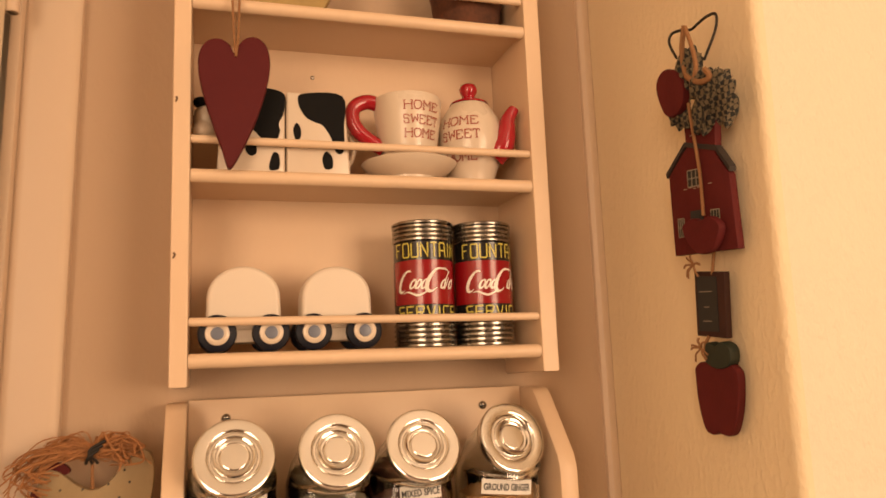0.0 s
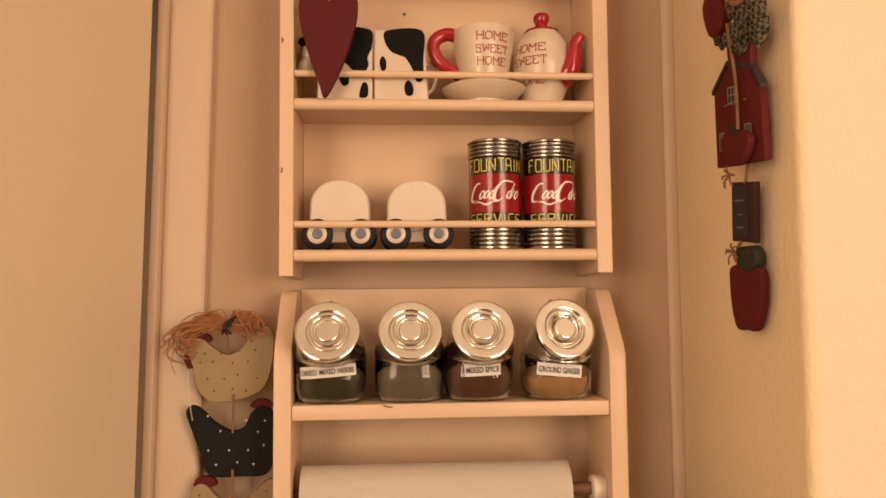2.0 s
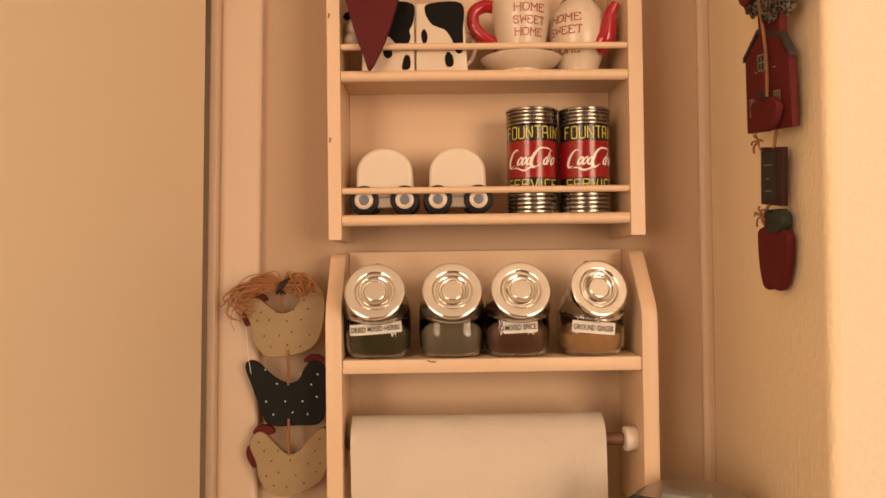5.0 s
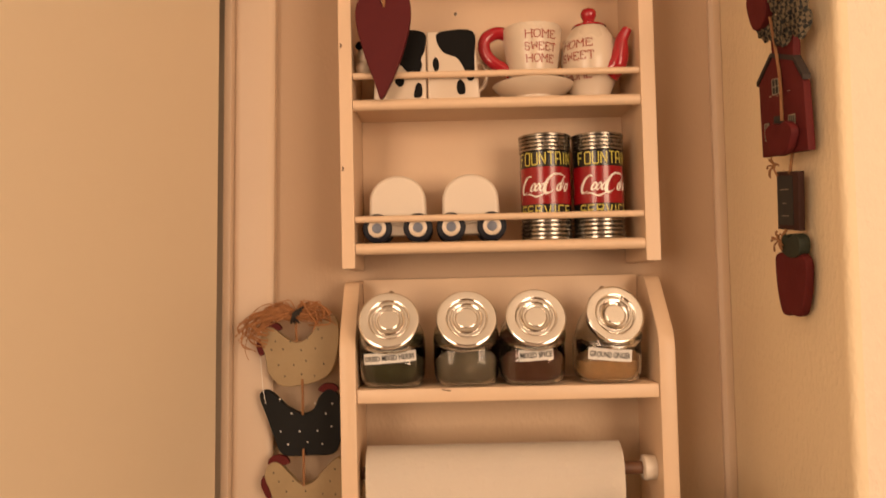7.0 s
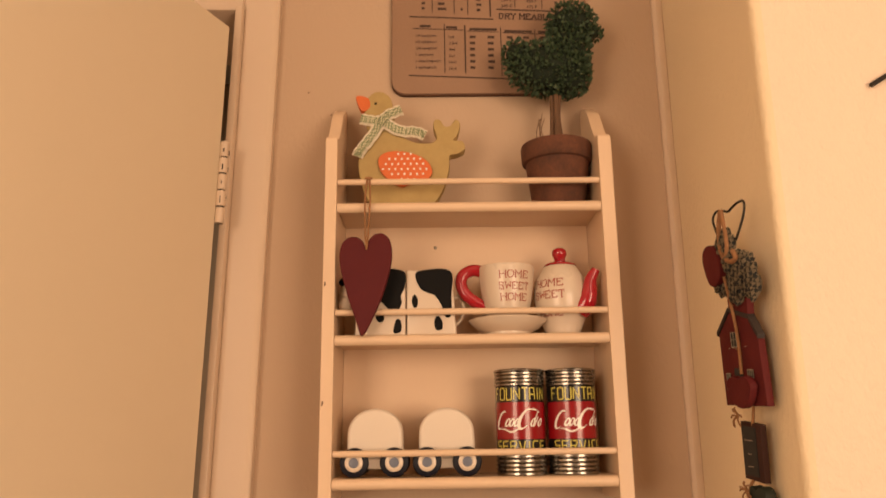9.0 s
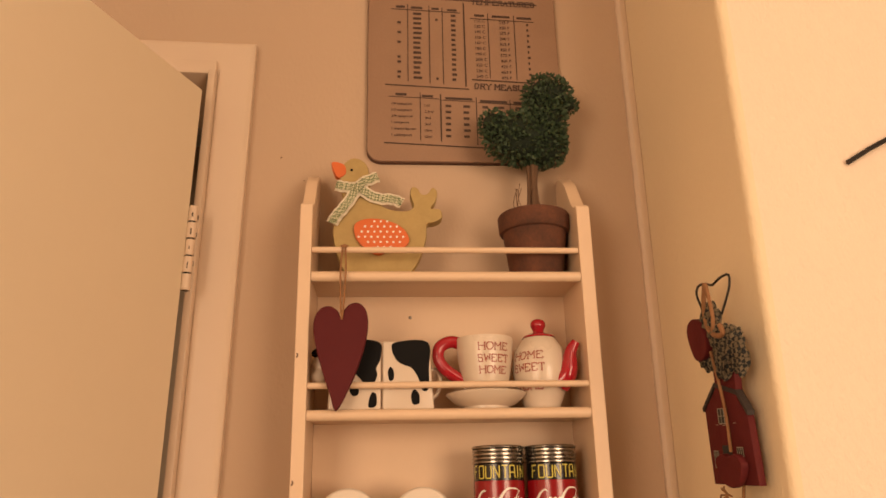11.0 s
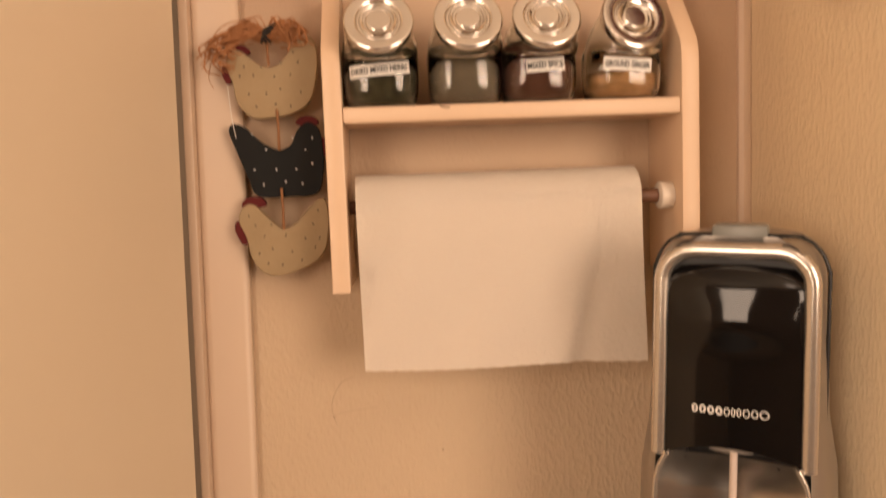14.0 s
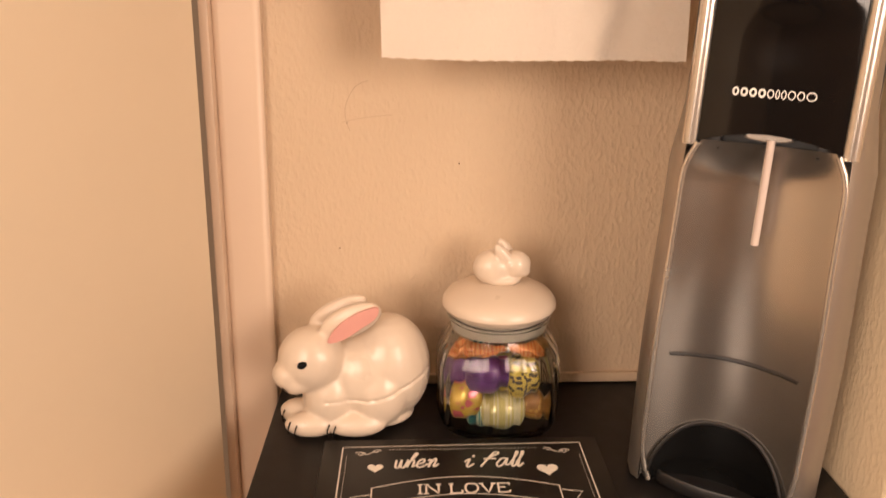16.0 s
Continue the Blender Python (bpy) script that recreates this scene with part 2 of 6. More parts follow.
structure("wall_rear", box(-1.7, -2.7, 0, 1.7, -2.6, 2.5), surface("rear_wall_dimmed", (0.30, 0.22, 0.15), 0.6, vary=0.2, scale=4))
structure("wall_hall", box(-1.7, 1.1, 0, 0.6, 1.2, 2.5), ROOM_PAINT)
structure("floor", box(-1.7, -2.7, -0.1, 1.7, 1.2, 0), FLOOR_VINYL)
structure("ceiling", box(-1.7, -2.7, 2.5, 1.7, 1.2, 2.6), CEILING_PAINT)
# rounded bead in the corner of the two walls
structure("trim_corner_bead", prism([(SIDE - 0.013, WALL + 0.001), (SIDE - 0.0125, WALL - 0.004), (SIDE - 0.009, WALL - 0.0068), (SIDE - 0.005, WALL - 0.0068), (SIDE - 0.0005, WALL - 0.004), (SIDE - 0.0005, WALL + 0.001)], "z", 0.91, 2.5), TRIM_PAINT, "painted corner bead")


def door_casing():
    """Architrave with a moulded inner edge, mitred at the head, and the jamb behind it."""
    xi, top_i = -0.1140, 2.10
    prof = [(0.0, 0.0), (0.0, -0.009), (0.003, -0.012), (0.007, -0.0125), (0.034, -0.0135), (0.038, -0.013), (0.041, -0.010), (0.041, 0.0)]
    bm = bmesh.new()
    left_i = -0.885
    ends = [lambda w: (xi + w, 0.0), lambda w: (xi + w, top_i + w), lambda w: (left_i - w, top_i + w), lambda w: (left_i - w, 0.0)]
    rows = [[bm.verts.new((e(w)[0], WALL + d, e(w)[1])) for w, d in prof] for e in ends]
    for a, b in zip(rows, rows[1:]):
        for i in range(len(prof)):
            j = (i + 1) % len(prof)
            bm.faces.new((a[i], a[j], b[j], b[i]))
    bm.transform(LEAN)
    structure("door_architrave", bm, TRIM_PAINT, "pinkish cream gloss-painted door architrave, mitred at the head")
    bm = box(-0.1228, 0.064, 0, -0.1143, WALL + 0.12, 2.10, 0.002)
    box(-0.90, 0.066, 2.095, -0.1143, WALL + 0.12, 2.113, 0.002, bm)
    box(-0.90, 0.066, 0, -0.885, WALL + 0.12, 2.10, 0.002, bm)
    bm.transform(LEAN)
    structure("door_jamb", bm, TRIM_PAINT, "painted door jamb")


door_casing()


def open_door():
    d = thing("door", (-0.119, 0.052, 0), 0, "cream gloss-painted flush door standing open beside its hinges", "door")
    d.matrix_world = LEAN @ pose(-0.1185, 0.045, 0.01, 0, 0, -90 - 23)
    part("leaf", box(0.003, -0.040, 0, 0.763, -0.001, 2.05, 0.0015), DOOR_PAINT, d)
    chipped = surface("bare_hinge_metal", (0.05, 0.038, 0.028), 0.6, 0.3, vary=0.4, scale=200)
    rnd = random.Random(12)
    for foot, label in ((1.822, "painted-over butt hinge with chipped knuckles"), (0.25, "painted-over butt hinge")):
        bm = bmesh.new()
        for i in range(5):
            z = foot + i * 0.0185
            tube([(0, 0.002, z), (0, 0.002, z + 0.0006), (0, 0.002, z + 0.0160), (0, 0.002, z + 0.0166)], 0.0052 if i % 2 else 0.0048, 14, bm)
        hinge = part("hinge", bm, TRIM_PAINT, d, label)
        bm = tube([(0, 0.002, foot), (0, 0.002, foot + 0.091)], 0.0036, 10)
        for i in range(5):
            for a in (-150, -60, 30, 120, 200, 290):
                if rnd.random() < 0.55:
                    x, y = 0.0050 * math.cos(radians(a)), 0.002 + 0.0050 * math.sin(radians(a))
                    z = foot + i * 0.0185 + rnd.uniform(0.0, 0.008)
                    tube([(x, y, z), (x, y, z + rnd.uniform(0.003, 0.008))], rnd.uniform(0.0005, 0.0009), 6, bm)
        part("bare_metal", bm, chipped, hinge, "dark bare metal where the paint has chipped")


open_door()
BLACK_TOP = surface("black_worktop", (0.010, 0.009, 0.009), 0.42, vary=0.3, scale=60, wear=(0.022, 0.019, 0.017), grain=0.1, spec=0.22)
wt = tagged(new("worktop"), "black laminate worktop end against the wall", "worktop")
wt.location = (0, 0, 0.87)
part("top", box(-0.088, -0.55, 0.87, SIDE - 0.001, WALL - 0.001, 0.90, 0.003), BLACK_TOP, wt, world_space=True)
part("carcass", box(-0.080, -0.50, 0.0, SIDE - 0.002, WALL - 0.002, 0.8695, 0.003), RACK_PAINT, wt, world_space=True)
bm = tube(curve_line([(0.004, WALL, 1.198), (-0.007, WALL, 1.193), (-0.015, WALL, 1.180), (-0.017, WALL, 1.167), (-0.013, WALL, 1.153)], 6), 0.0004, 6)
tube(curve_line([(-0.020, WALL, 1.161), (-0.002, WALL, 1.165), (0.025, WALL, 1.168)], 5), 0.0003, 6, bm)
structure("wall_scratch", bm, surface("scratched_plaster", (0.52, 0.39, 0.265), 0.9, vary=0.4, scale=200), "thin curved scratches in the plaster")
structure("trim_upstand", box(-0.063, WALL - 0.006, 0.9005, SIDE - 0.001, WALL - 0.0005, 0.911, 0.002), BACK_PAINT, "thin painted ledge along the worktop")


# ---- racks ----
def upper_rack():
    t = thing("wall_shelf", (0.147, WALL, 1.55), 0, "cream painted wooden wall rack with three railed shelves", "wall shelf")

    def side(x0, x1, foot):
        pro = [(0.0005, foot), (0.0005, 1.908)]
        pro += [(0.004 + 0.052 * s, 1.912 + 0.048 * (1 - math.cos(s * math.pi)) / 2 - 0.004 * math.sin(s * math.pi)) for s in (0.0, 0.15, 0.3, 0.45, 0.6, 0.75, 0.9, 1.0)]
        pro += [(0.066, 1.968), (0.076, 1.971), (WALL - 0.0005, 1.966), (WALL - 0.0005, foot - 0.001)]
        part("side_panel", prism(pro, "x", x0, x1, 0.0014), RACK_PAINT, t, world_space=True)

    side(0.0, 0.0125, 1.55), side(0.2795, 0.2935, 1.5515)
    for z0, z1 in ((1.5735, 1.7032), (1.7075, 1.8372)):
        part("back_panel", box(0.0128, WALL - 0.0040, z0, 0.2792, WALL - 0.0008, z1), RACK_PAINT, t, "thin cream painted back panel", world_space=True)
    for z in (1.841, 1.707, 1.573):
        nose = [(WALL - 0.001, z - 0.0060), (0.0105, z - 0.0060), (0.0095, z - 0.0085), (0.0065, z - 0.0105)] + [(0.0065 - 0.0055 * math.sin(radians(a)), z - 0.0053 - 0.0053 * math.cos(radians(a))) for a in range(15, 180, 15)] + [(0.006, z), (WALL - 0.001, z)]
        part("shelf", prism(nose, "x", 0.0128, 0.2792), RACK_PAINT, t, world_space=True)
        part("rail", tube([(0.0128, 0.0055, z + 0.0222), (0.2792, 0.0055, z + 0.0222)], 0.0031, 14), RACK_PAINT, t, world_space=True)


def lower_rack():
    t = thing("spice_rack", (0.15, WALL, 1.29), 0, "cream painted wooden spice rack with a paper towel holder below", "spice rack")

    def side(x0, x1):
        pro = [(-0.002, 1.290), (-0.002, 1.470), (-0.001, 1.479), (0.003, 1.488), (0.040, 1.532), (0.045, 1.5365), (0.051, 1.538), (WALL - 0.0005, 1.538), (WALL - 0.0005, 1.290)]
        part("side_panel", prism(pro, "x", x0, x1, 0.0014), RACK_PAINT, t, world_space=True)

    side(-0.0035, 0.0115), side(0.2875, 0.3025)
    part("shelf", box(0.0117, 0.0, 1.4265, 0.2873, 0.0705, 1.4395, 0.0015), RACK_PAINT, t, world_space=True)
    part("back_panel", box(0.0117, 0.0715, 1.4265, 0.2873, 0.0775, 1.5395, 0.001), RACK_PAINT, t, world_space=True)


upper_rack()
lower_rack()


# ---- things: shared materials and helpers ----
CERAMIC = surface("white_glazed_ceramic", (0.64, 0.535, 0.425), 0.29, vary=0.08, scale=20, wear=(0.60, 0.48, 0.365), coat=0.10)
MATT_WHITE = surface("white_bisque", (0.70, 0.61, 0.51), 0.38, vary=0.05, scale=20)
RED_GLAZE = surface("red_glaze", (0.36, 0.010, 0.020), 0.14, vary=0.12, scale=40, coat=0.4)
BLACK_GLAZE = surface("black_glaze", (0.006, 0.0055, 0.0055), 0.55, vary=0.2, scale=40, spec=0.1)
NAVY_GLAZE = surface("navy_glaze", (0.0055, 0.006, 0.013), 0.45, vary=0.2, scale=40, spec=0.2)
HUB_BLUE = surface("grey_blue_glaze", (0.15, 0.17, 0.23), 0.3, vary=0.15, scale=60)
RED_INK = surface("red_brown_ink", (0.36, 0.075, 0.05), 0.4, vary=0.3, scale=200)
CHROME = surface("polished_chrome", (0.80, 0.78, 0.75), 0.12, 1.0, vary=0.05, scale=30)
CHROME_WORN = surface("tin_chrome", (0.38, 0.35, 0.31), 0.24, 1.0, vary=0.3, scale=60, wear=(0.24, 0.21, 0.17))
CAN_RED = surface("can_red", (0.26, 0.006, 0.010), 0.22, vary=0.1, scale=40, coat=0.3)
CAN_BLACK = surface("can_black", (0.012, 0.010, 0.009), 0.22, vary=0.1, scale=40, coat=0.3)
CAN_WHITE = surface("can_white", (0.80, 0.76, 0.70), 0.3, vary=0.05, scale=60)
CAN_YELLOW = surface("can_yellow", (0.58, 0.50, 0.09), 0.3, vary=0.1, scale=60)
CLEAR = glass("clear_glass", (0.93, 0.95, 0.93))
LABEL_WHITE = surface("label_paper", (0.78, 0.75, 0.70), 0.6, vary=0.06, scale=60)
INK = surface("black_ink", (0.015, 0.014, 0.013), 0.6, vary=0.1, scale=100)
BURGUNDY = surface("burgundy_wood_paint", (0.090, 0.0075, 0.0095), 0.55, vary=0.2, scale=35, wear=(0.060, 0.006, 0.008), grain=0.25, grain_scale=300, spec=0.2)
BARN_RED = surface("barn_red_wood_paint", (0.105, 0.012, 0.012), 0.65, vary=0.3, scale=50, wear=(0.055, 0.008, 0.008), grain=0.3, grain_scale=350, spec=0.2)
DARK_EDGE = surface("dark_stained_edge", (0.030, 0.020, 0.017), 0.7, vary=0.2, scale=60, grain=0.3)
TWINE = surface("jute_twine", (0.30, 0.145, 0.062), 0.9, vary=0.35, scale=300, wear=(0.16, 0.07, 0.028), grain=0.6, grain_scale=900)
RAFFIA = surface("dry_raffia", (0.42, 0.19, 0.075), 0.8, vary=0.4, scale=150, wear=(0.22, 0.085, 0.03), grain=0.4, grain_scale=700)
WIRE = surface("dark_iron_wire", (0.022, 0.017, 0.014), 0.55, 0.4, vary=0.2, scale=100)
HEN_CREAM = surface("cream_wood_paint", (0.34, 0.250, 0.135), 0.6, vary=0.28, scale=45, wear=(0.22, 0.145, 0.070), grain=0.2, grain_scale=300)
HEN_BLACK = surface("blue_black_wood_paint", (0.012, 0.0125, 0.013), 0.6, vary=0.2, scale=45, grain=0.2, grain_scale=300, spec=0.15)
ROD_WOOD = surface("dark_dowel", (0.16, 0.07, 0.035), 0.5, vary=0.25, scale=60, stretch=(0.2, 1, 1))


def bars_between(bm, a, b, w, depth, y):
    """A thin straight line from a to b in an upright plane, w wide."""
    d = Vector((b[0] - a[0], b[1] - a[1]))
    n = Vector((-d.y, d.x)).normalized() * w / 2
    q = [(a[0] + n.x, a[1] + n.y), (b[0] + n.x, b[1] + n.y), (b[0] - n.x, b[1] - n.y), (a[0] - n.x, a[1] - n.y)]
    return prism(q, "y", y - depth, y + depth, 0, bm)


def lettering(text, height, width=None, depth=0.0003, spacing=1.0, shear=0.0, centre=True, bold=0.0):
    """Letters as a flat mesh in x and z, facing -y, letter height given; squeezed to a width if one is given."""
    cu = bpy.data.curves.new("letters", "FONT")
    cu.body, cu.size, cu.space_character, cu.shear, cu.resolution_u = text, 1.0, spacing, shear, 2
    cu.offset = bold
    ob = bpy.data.objects.new("letters", cu)
    scene.collection.objects.link(ob)
    bpy.context.view_layer.update()
    dg = bpy.context.evaluated_depsgraph_get()
    me = bpy.data.meshes.new_from_object(ob.evaluated_get(dg))
    bm = bmesh.new()
    bm.from_mesh(me)
    bpy.data.objects.remove(ob)
    bpy.data.curves.remove(cu)
    bpy.data.meshes.remove(me)
    bmesh.ops.triangulate(bm, faces=bm.faces[:])
    if not bm.verts:
        return bm
    x0, x1 = min(v.co.x for v in bm.verts), max(v.co.x for v in bm.verts)
    y1 = 0.72
    sz = height / y1
    sx = width / (x1 - x0) if width else sz
    for v in bm.verts:
        x = v.co.x - ((x0 + x1) / 2 if centre else x0)
        v.co = (x * sx, 0, v.co.y * sz - height / 2)
    return bm

# letters drawn as strokes on a ten by ten grid: each point two digits, strokes parted by a space, feet after the bar
SLAB = {"A": "005990 2474|00 90", "D": "1019 09598885605000", "E": "1019 099997 1565 009092", "H": "0009 9099 0595|00 09 90 99", "I": "5059|50 59", "L": "1910 009093|19",
        "M": "0009549990|00 09 90 99", "N": "00099099|00 09 99", "O": "5020110307294979889693827150", "P": "1019 096998867515|10", "R": "1019 096998867515 5590|10 90", "S": "879769491918155575828060301113",
        "T": "5059 07099997|50", "U": "090220608299|09 99", "V": "095099|09 99", "W": "0920579299|09 99", "Y": "095599 5550|50 09 99"}
DECO = {"A": "000819798890 0494", "C": "99190801109090", "E": "99090090 0585", "F": "000989 0565", "I": "5059", "N": "00099099", "O": "10010819899891801010", "R": "00098998868505 5590", "S": "99190816159584801000",
        "T": "0999 5950", "U": "090110809199", "V": "095099"}
SCRIPT = {"w": "0511204045 4551608095", "h": "0046694920 2034556360 6092", "e": "0253553513205092", "n": "042520 2045656092", "i": "0345315092", "f": "358889693410 1585", "a": "653512204165 656192", "l": "02576949315092"}


def stroke_text(text, letters, height, width, thick, gap=0.32, narrow="I", feet=0.3, slant=0.0):
    """Thin strips in x and z, facing -y, in the middle of their own width and height."""
    bm = bmesh.new()
    wide = {c: (0.35 if c == " " else 0.45 if c in narrow else 1.0) for c in set(text)}
    unit = width / (sum(wide[c] for c in text) + gap * (len(text) - 1))
    x = -width / 2
    laid = [0]

    def strip(pts):
        fine = []
        laid[0] += 1
        for (xa, za), (xb, zb) in zip(pts, pts[1:]):
            fine += [(xa + (xb - xa) * k / 3, za + (zb - za) * k / 3) for k in range(3)]
        fine.append(pts[-1])
        rows = []
        for i, p in enumerate(fine):
            a, b = fine[max(i - 1, 0)], fine[min(i + 1, len(fine) - 1)]
            d = Vector((b[0] - a[0], b[1] - a[1]))
            d = d.normalized() if d.length > 1e-9 else Vector((1, 0))
            lift = -2e-5 * laid[0] - 4e-6 * i    # no two strokes in one plane
            rows.append((bm.verts.new((p[0] - d.y * thick / 2, lift, p[1] + d.x * thick / 2)), bm.verts.new((p[0] + d.y * thick / 2, lift, p[1] - d.x * thick / 2))))
        for a, b in zip(rows, rows[1:]):
            bm.faces.new((a[0], a[1], b[1], b[0]))

    for c in text:
        w = wide[c] * unit

        def spot(q):
            z = int(q[1]) / 9 * height - height / 2
            return (x + (int(q[0]) / 9 if c not in narrow else int(q[0]) / 9 * (1 if letters is SCRIPT else 0.9)) * w + slant * z, z)

        if c in letters:
            lines, _, ends = letters[c].partition("|")
            for one in lines.split():
                pts = [spot(one[i:i + 2]) for i in range(0, len(one) - 1, 2)]
                if letters is SCRIPT and len(pts) > 2:
                    pts = [(p.x, p.y) for p in curve_line([(*p, 0) for p in pts], 3)]
                strip(pts)
            for q in ends.split():
                px, pz = spot(q)
                strip([(px - feet * unit / 2, pz), (px + feet * unit / 2, pz)])
        x += w + gap * unit
    return bm


def wrap(bm, centre, radius, turn=0.0, z=0.0, profile=None):
    """Lay a flat mesh round a standing cylinder, its middle facing -y turned by some degrees; profile gives the radius by height."""
    for v in bm.verts:
        r = profile(v.co.z + z) if profile else radius
        a = v.co.x / radius + radians(turn)
        rr = r - v.co.y
        v.co = (centre[0] + rr * math.sin(a), centre[1] - rr * math.cos(a), z + v.co.z)
    return bm


def band(width, height, n=14):
    bm = bmesh.new()
    rows = [[bm.verts.new((width * (i / n - 0.5), 0, h)) for i in range(n + 1)] for h in (-height / 2, height / 2)]
    for i in range(n):
        bm.faces.new((rows[0][i], rows[0][i + 1], rows[1][i + 1], rows[1][i]))
    return bm


def melt(pieces, voxel=0.0022, smooth=8):
    """Melt a few round forms into one skin."""
    bm = bmesh.new()
    for c, r, *rest in pieces:
        ball(c, 1.0, bm, 20, 14, r, rest[0] if rest else None)
    me = bpy.data.meshes.new("soft")
    bm.to_mesh(me)
    bm.free()
    ob = bpy.data.objects.new("soft", me)
    scene.collection.objects.link(ob)
    m = ob.modifiers.new("skin", "REMESH")
    m.mode, m.voxel_size = "VOXEL", voxel
    s = ob.modifiers.new("ease", "SMOOTH")
    s.iterations, s.factor = smooth, 0.5
    bpy.context.view_layer.update()
    done = bpy.data.meshes.new_from_object(ob.evaluated_get(bpy.context.evaluated_depsgraph_get()))
    bpy.data.objects.remove(ob)
    bm = bmesh.new()
    bm.from_mesh(done)
    bpy.data.meshes.remove(done)
    bpy.data.meshes.remove(me)
    return bm


def tilt_to(axis):
    return Vector((0, 0, 1)).rotation_difference(Vector(axis)).to_matrix()


# ---- top shelf ----
S1, S2, S3 = 1.841, 1.707, 1.573


def checked(name, light, dark, scale, rough=0.9):
    m = surface(name, light, rough, vary=0.1, scale=120, grain=0.5, grain_scale=1200)
    n, l = m.node_tree.nodes, m.node_tree.links
    tc = n.new("ShaderNodeTexCoord")
    ch = n.new("ShaderNodeTexChecker")
    ch.inputs["Color1"].default_value, ch.inputs["Color2"].default_value, ch.inputs["Scale"].default_value = (*light, 1), (*dark, 1), scale
    mp = n.new("ShaderNodeMapping")
    socket(mp, "Rotation", (0.0, 0.6, 0.0)), socket(mp, "Location", (0.013, 0.0071, 0.003))
    l.new(tc.outputs["Object"], mp.inputs[0]), l.new(mp.outputs[0], ch.inputs["Vector"])
    l.new(ch.outputs["Color"], n["Principled BSDF"].inputs["Base Color"])
    return m


def duck_ornament():
    t = thing("duck_ornament", (0.082, 0.035, S1), 0, "ochre wooden duck with gingham ribbon and orange spotted wing", "ornament")
    ochre = surface("ochre_crackle_paint", (0.42, 0.30, 0.11), 0.55, vary=0.4, scale=55, wear=(0.27, 0.17, 0.055), grain=0.25, grain_scale=250)
    orange = surface("orange_paint", (0.62, 0.13, 0.025), 0.5, vary=0.12, scale=60)
    ribbon = checked("green_gingham", (0.55, 0.52, 0.36), (0.15, 0.18, 0.085), 480)
    lace = surface("cream_lace", (0.72, 0.64, 0.50), 0.9, vary=0.2, scale=500, grain=0.6)
    y0, y1 = 0.028, 0.044
    body = blob([(0.050, S1 + 0.0005), (0.038, S1 + 0.0180), (0.031, S1 + 0.0460), (0.034, S1 + 0.0700), (0.041, S1 + 0.0830), (0.037, S1 + 0.1028), (0.039, S1 + 0.1230), (0.050, S1 + 0.1330), (0.063, S1 + 0.1280), (0.068, S1 + 0.1140), (0.071, S1 + 0.0898), (0.086, S1 + 0.0760), (0.105, S1 + 0.0730), (0.114, S1 + 0.0780), (0.1105, S1 + 0.0920), (0.1125, S1 + 0.1000), (0.1185, S1 + 0.0990), (0.1225, S1 + 0.0925), (0.1290, S1 + 0.0930), (0.1345, S1 + 0.1000), (0.1395, S1 + 0.0950), (0.1370, S1 + 0.0830), (0.1325, S1 + 0.0765), (0.1420, S1 + 0.0750), (0.1440, S1 + 0.0660), (0.1360, S1 + 0.0605), (0.1280, S1 + 0.0580), (0.127, S1 + 0.0420), (0.119, S1 + 0.0180), (0.104, S1 + 0.0005), (0.078, S1 + 0.0005)], 4)
    part("body", prism(body, "y", y0, y1, 0.0018, segments=2), ochre, t, world_space=True)
    part("beak", prism(blob([(0.0275, S1 + 0.1270), (0.041, S1 + 0.1250), (0.043, S1 + 0.1140), (0.034, S1 + 0.1100)], 4), "y", y0 - 0.001, y1 - 0.004, 0.0015), orange, t, "orange painted beak", world_space=True)
    part("eye", ball((0.049, y0 - 0.0003, S1 + 0.1185), 0.0014), BLACK_GLAZE, t, world_space=True)
    wing = part("wing", prism(blob([(0.0530, S1 + 0.0555), (0.0659, S1 + 0.0624), (0.0869, S1 + 0.0604), (0.1033, S1 + 0.0516), (0.1092, S1 + 0.0379), (0.0986, S1 + 0.0271), (0.0916, S1 + 0.0320), (0.0799, S1 + 0.0232), (0.0682, S1 + 0.0271), (0.0553, S1 + 0.0398)], 4), "y", y0 - 0.005, y0 - 0.0002, 0.0012), orange, t, "orange wing with cream spots", world_space=True)
    for i in range(8):
        for j in range(6):
            x, z = 0.0575 + 0.0065 * i + (0.003 if j % 2 else 0), S1 + 0.0310 + 0.0056 * j
            if ((x - 0.081) / 0.0245) ** 2 + ((z - S1 - 0.0447) / 0.0155) ** 2 < 0.95:
                part("spot", prism(arc(x, z, 0.0012, 0, 324, 9), "y", y0 - 0.0056, y0 - 0.0048), LABEL_WHITE, wing, world_space=True)
    # ribbon: a collar, a knot, two loops and two tails, each edged with lace

    def strip(line, w, name, material, y):
        bm = bmesh.new()
        pts = curve_line([(x, z, 0) for x, z in line], 6)
        rows = []
        for i, p in enumerate(pts):
            d = (pts[min(i + 1, len(pts) - 1)] - pts[max(i - 1, 0)]).normalized()
            n = Vector((-d.y, d.x, 0)) * w / 2
            wob = 0.0012 * math.sin(i * 1.7)
            rows.append([bm.verts.new((p.x + s * n.x, y + wob + dy, p.y + s * n.y)) for s, dy in ((-1, 0), (1, 0), (1, 0.0009), (-1, 0.0009))])
        for a, b in zip(rows, rows[1:]):
            for k in range(4):
                bm.faces.new((a[k], a[(k + 1) % 4], b[(k + 1) % 4], b[k]))
        bm.faces.new(rows[0][::-1]), bm.faces.new(rows[-1])
        part(name, bm, material, t, world_space=True)

    k = (0.0560, S1 + 0.0969)
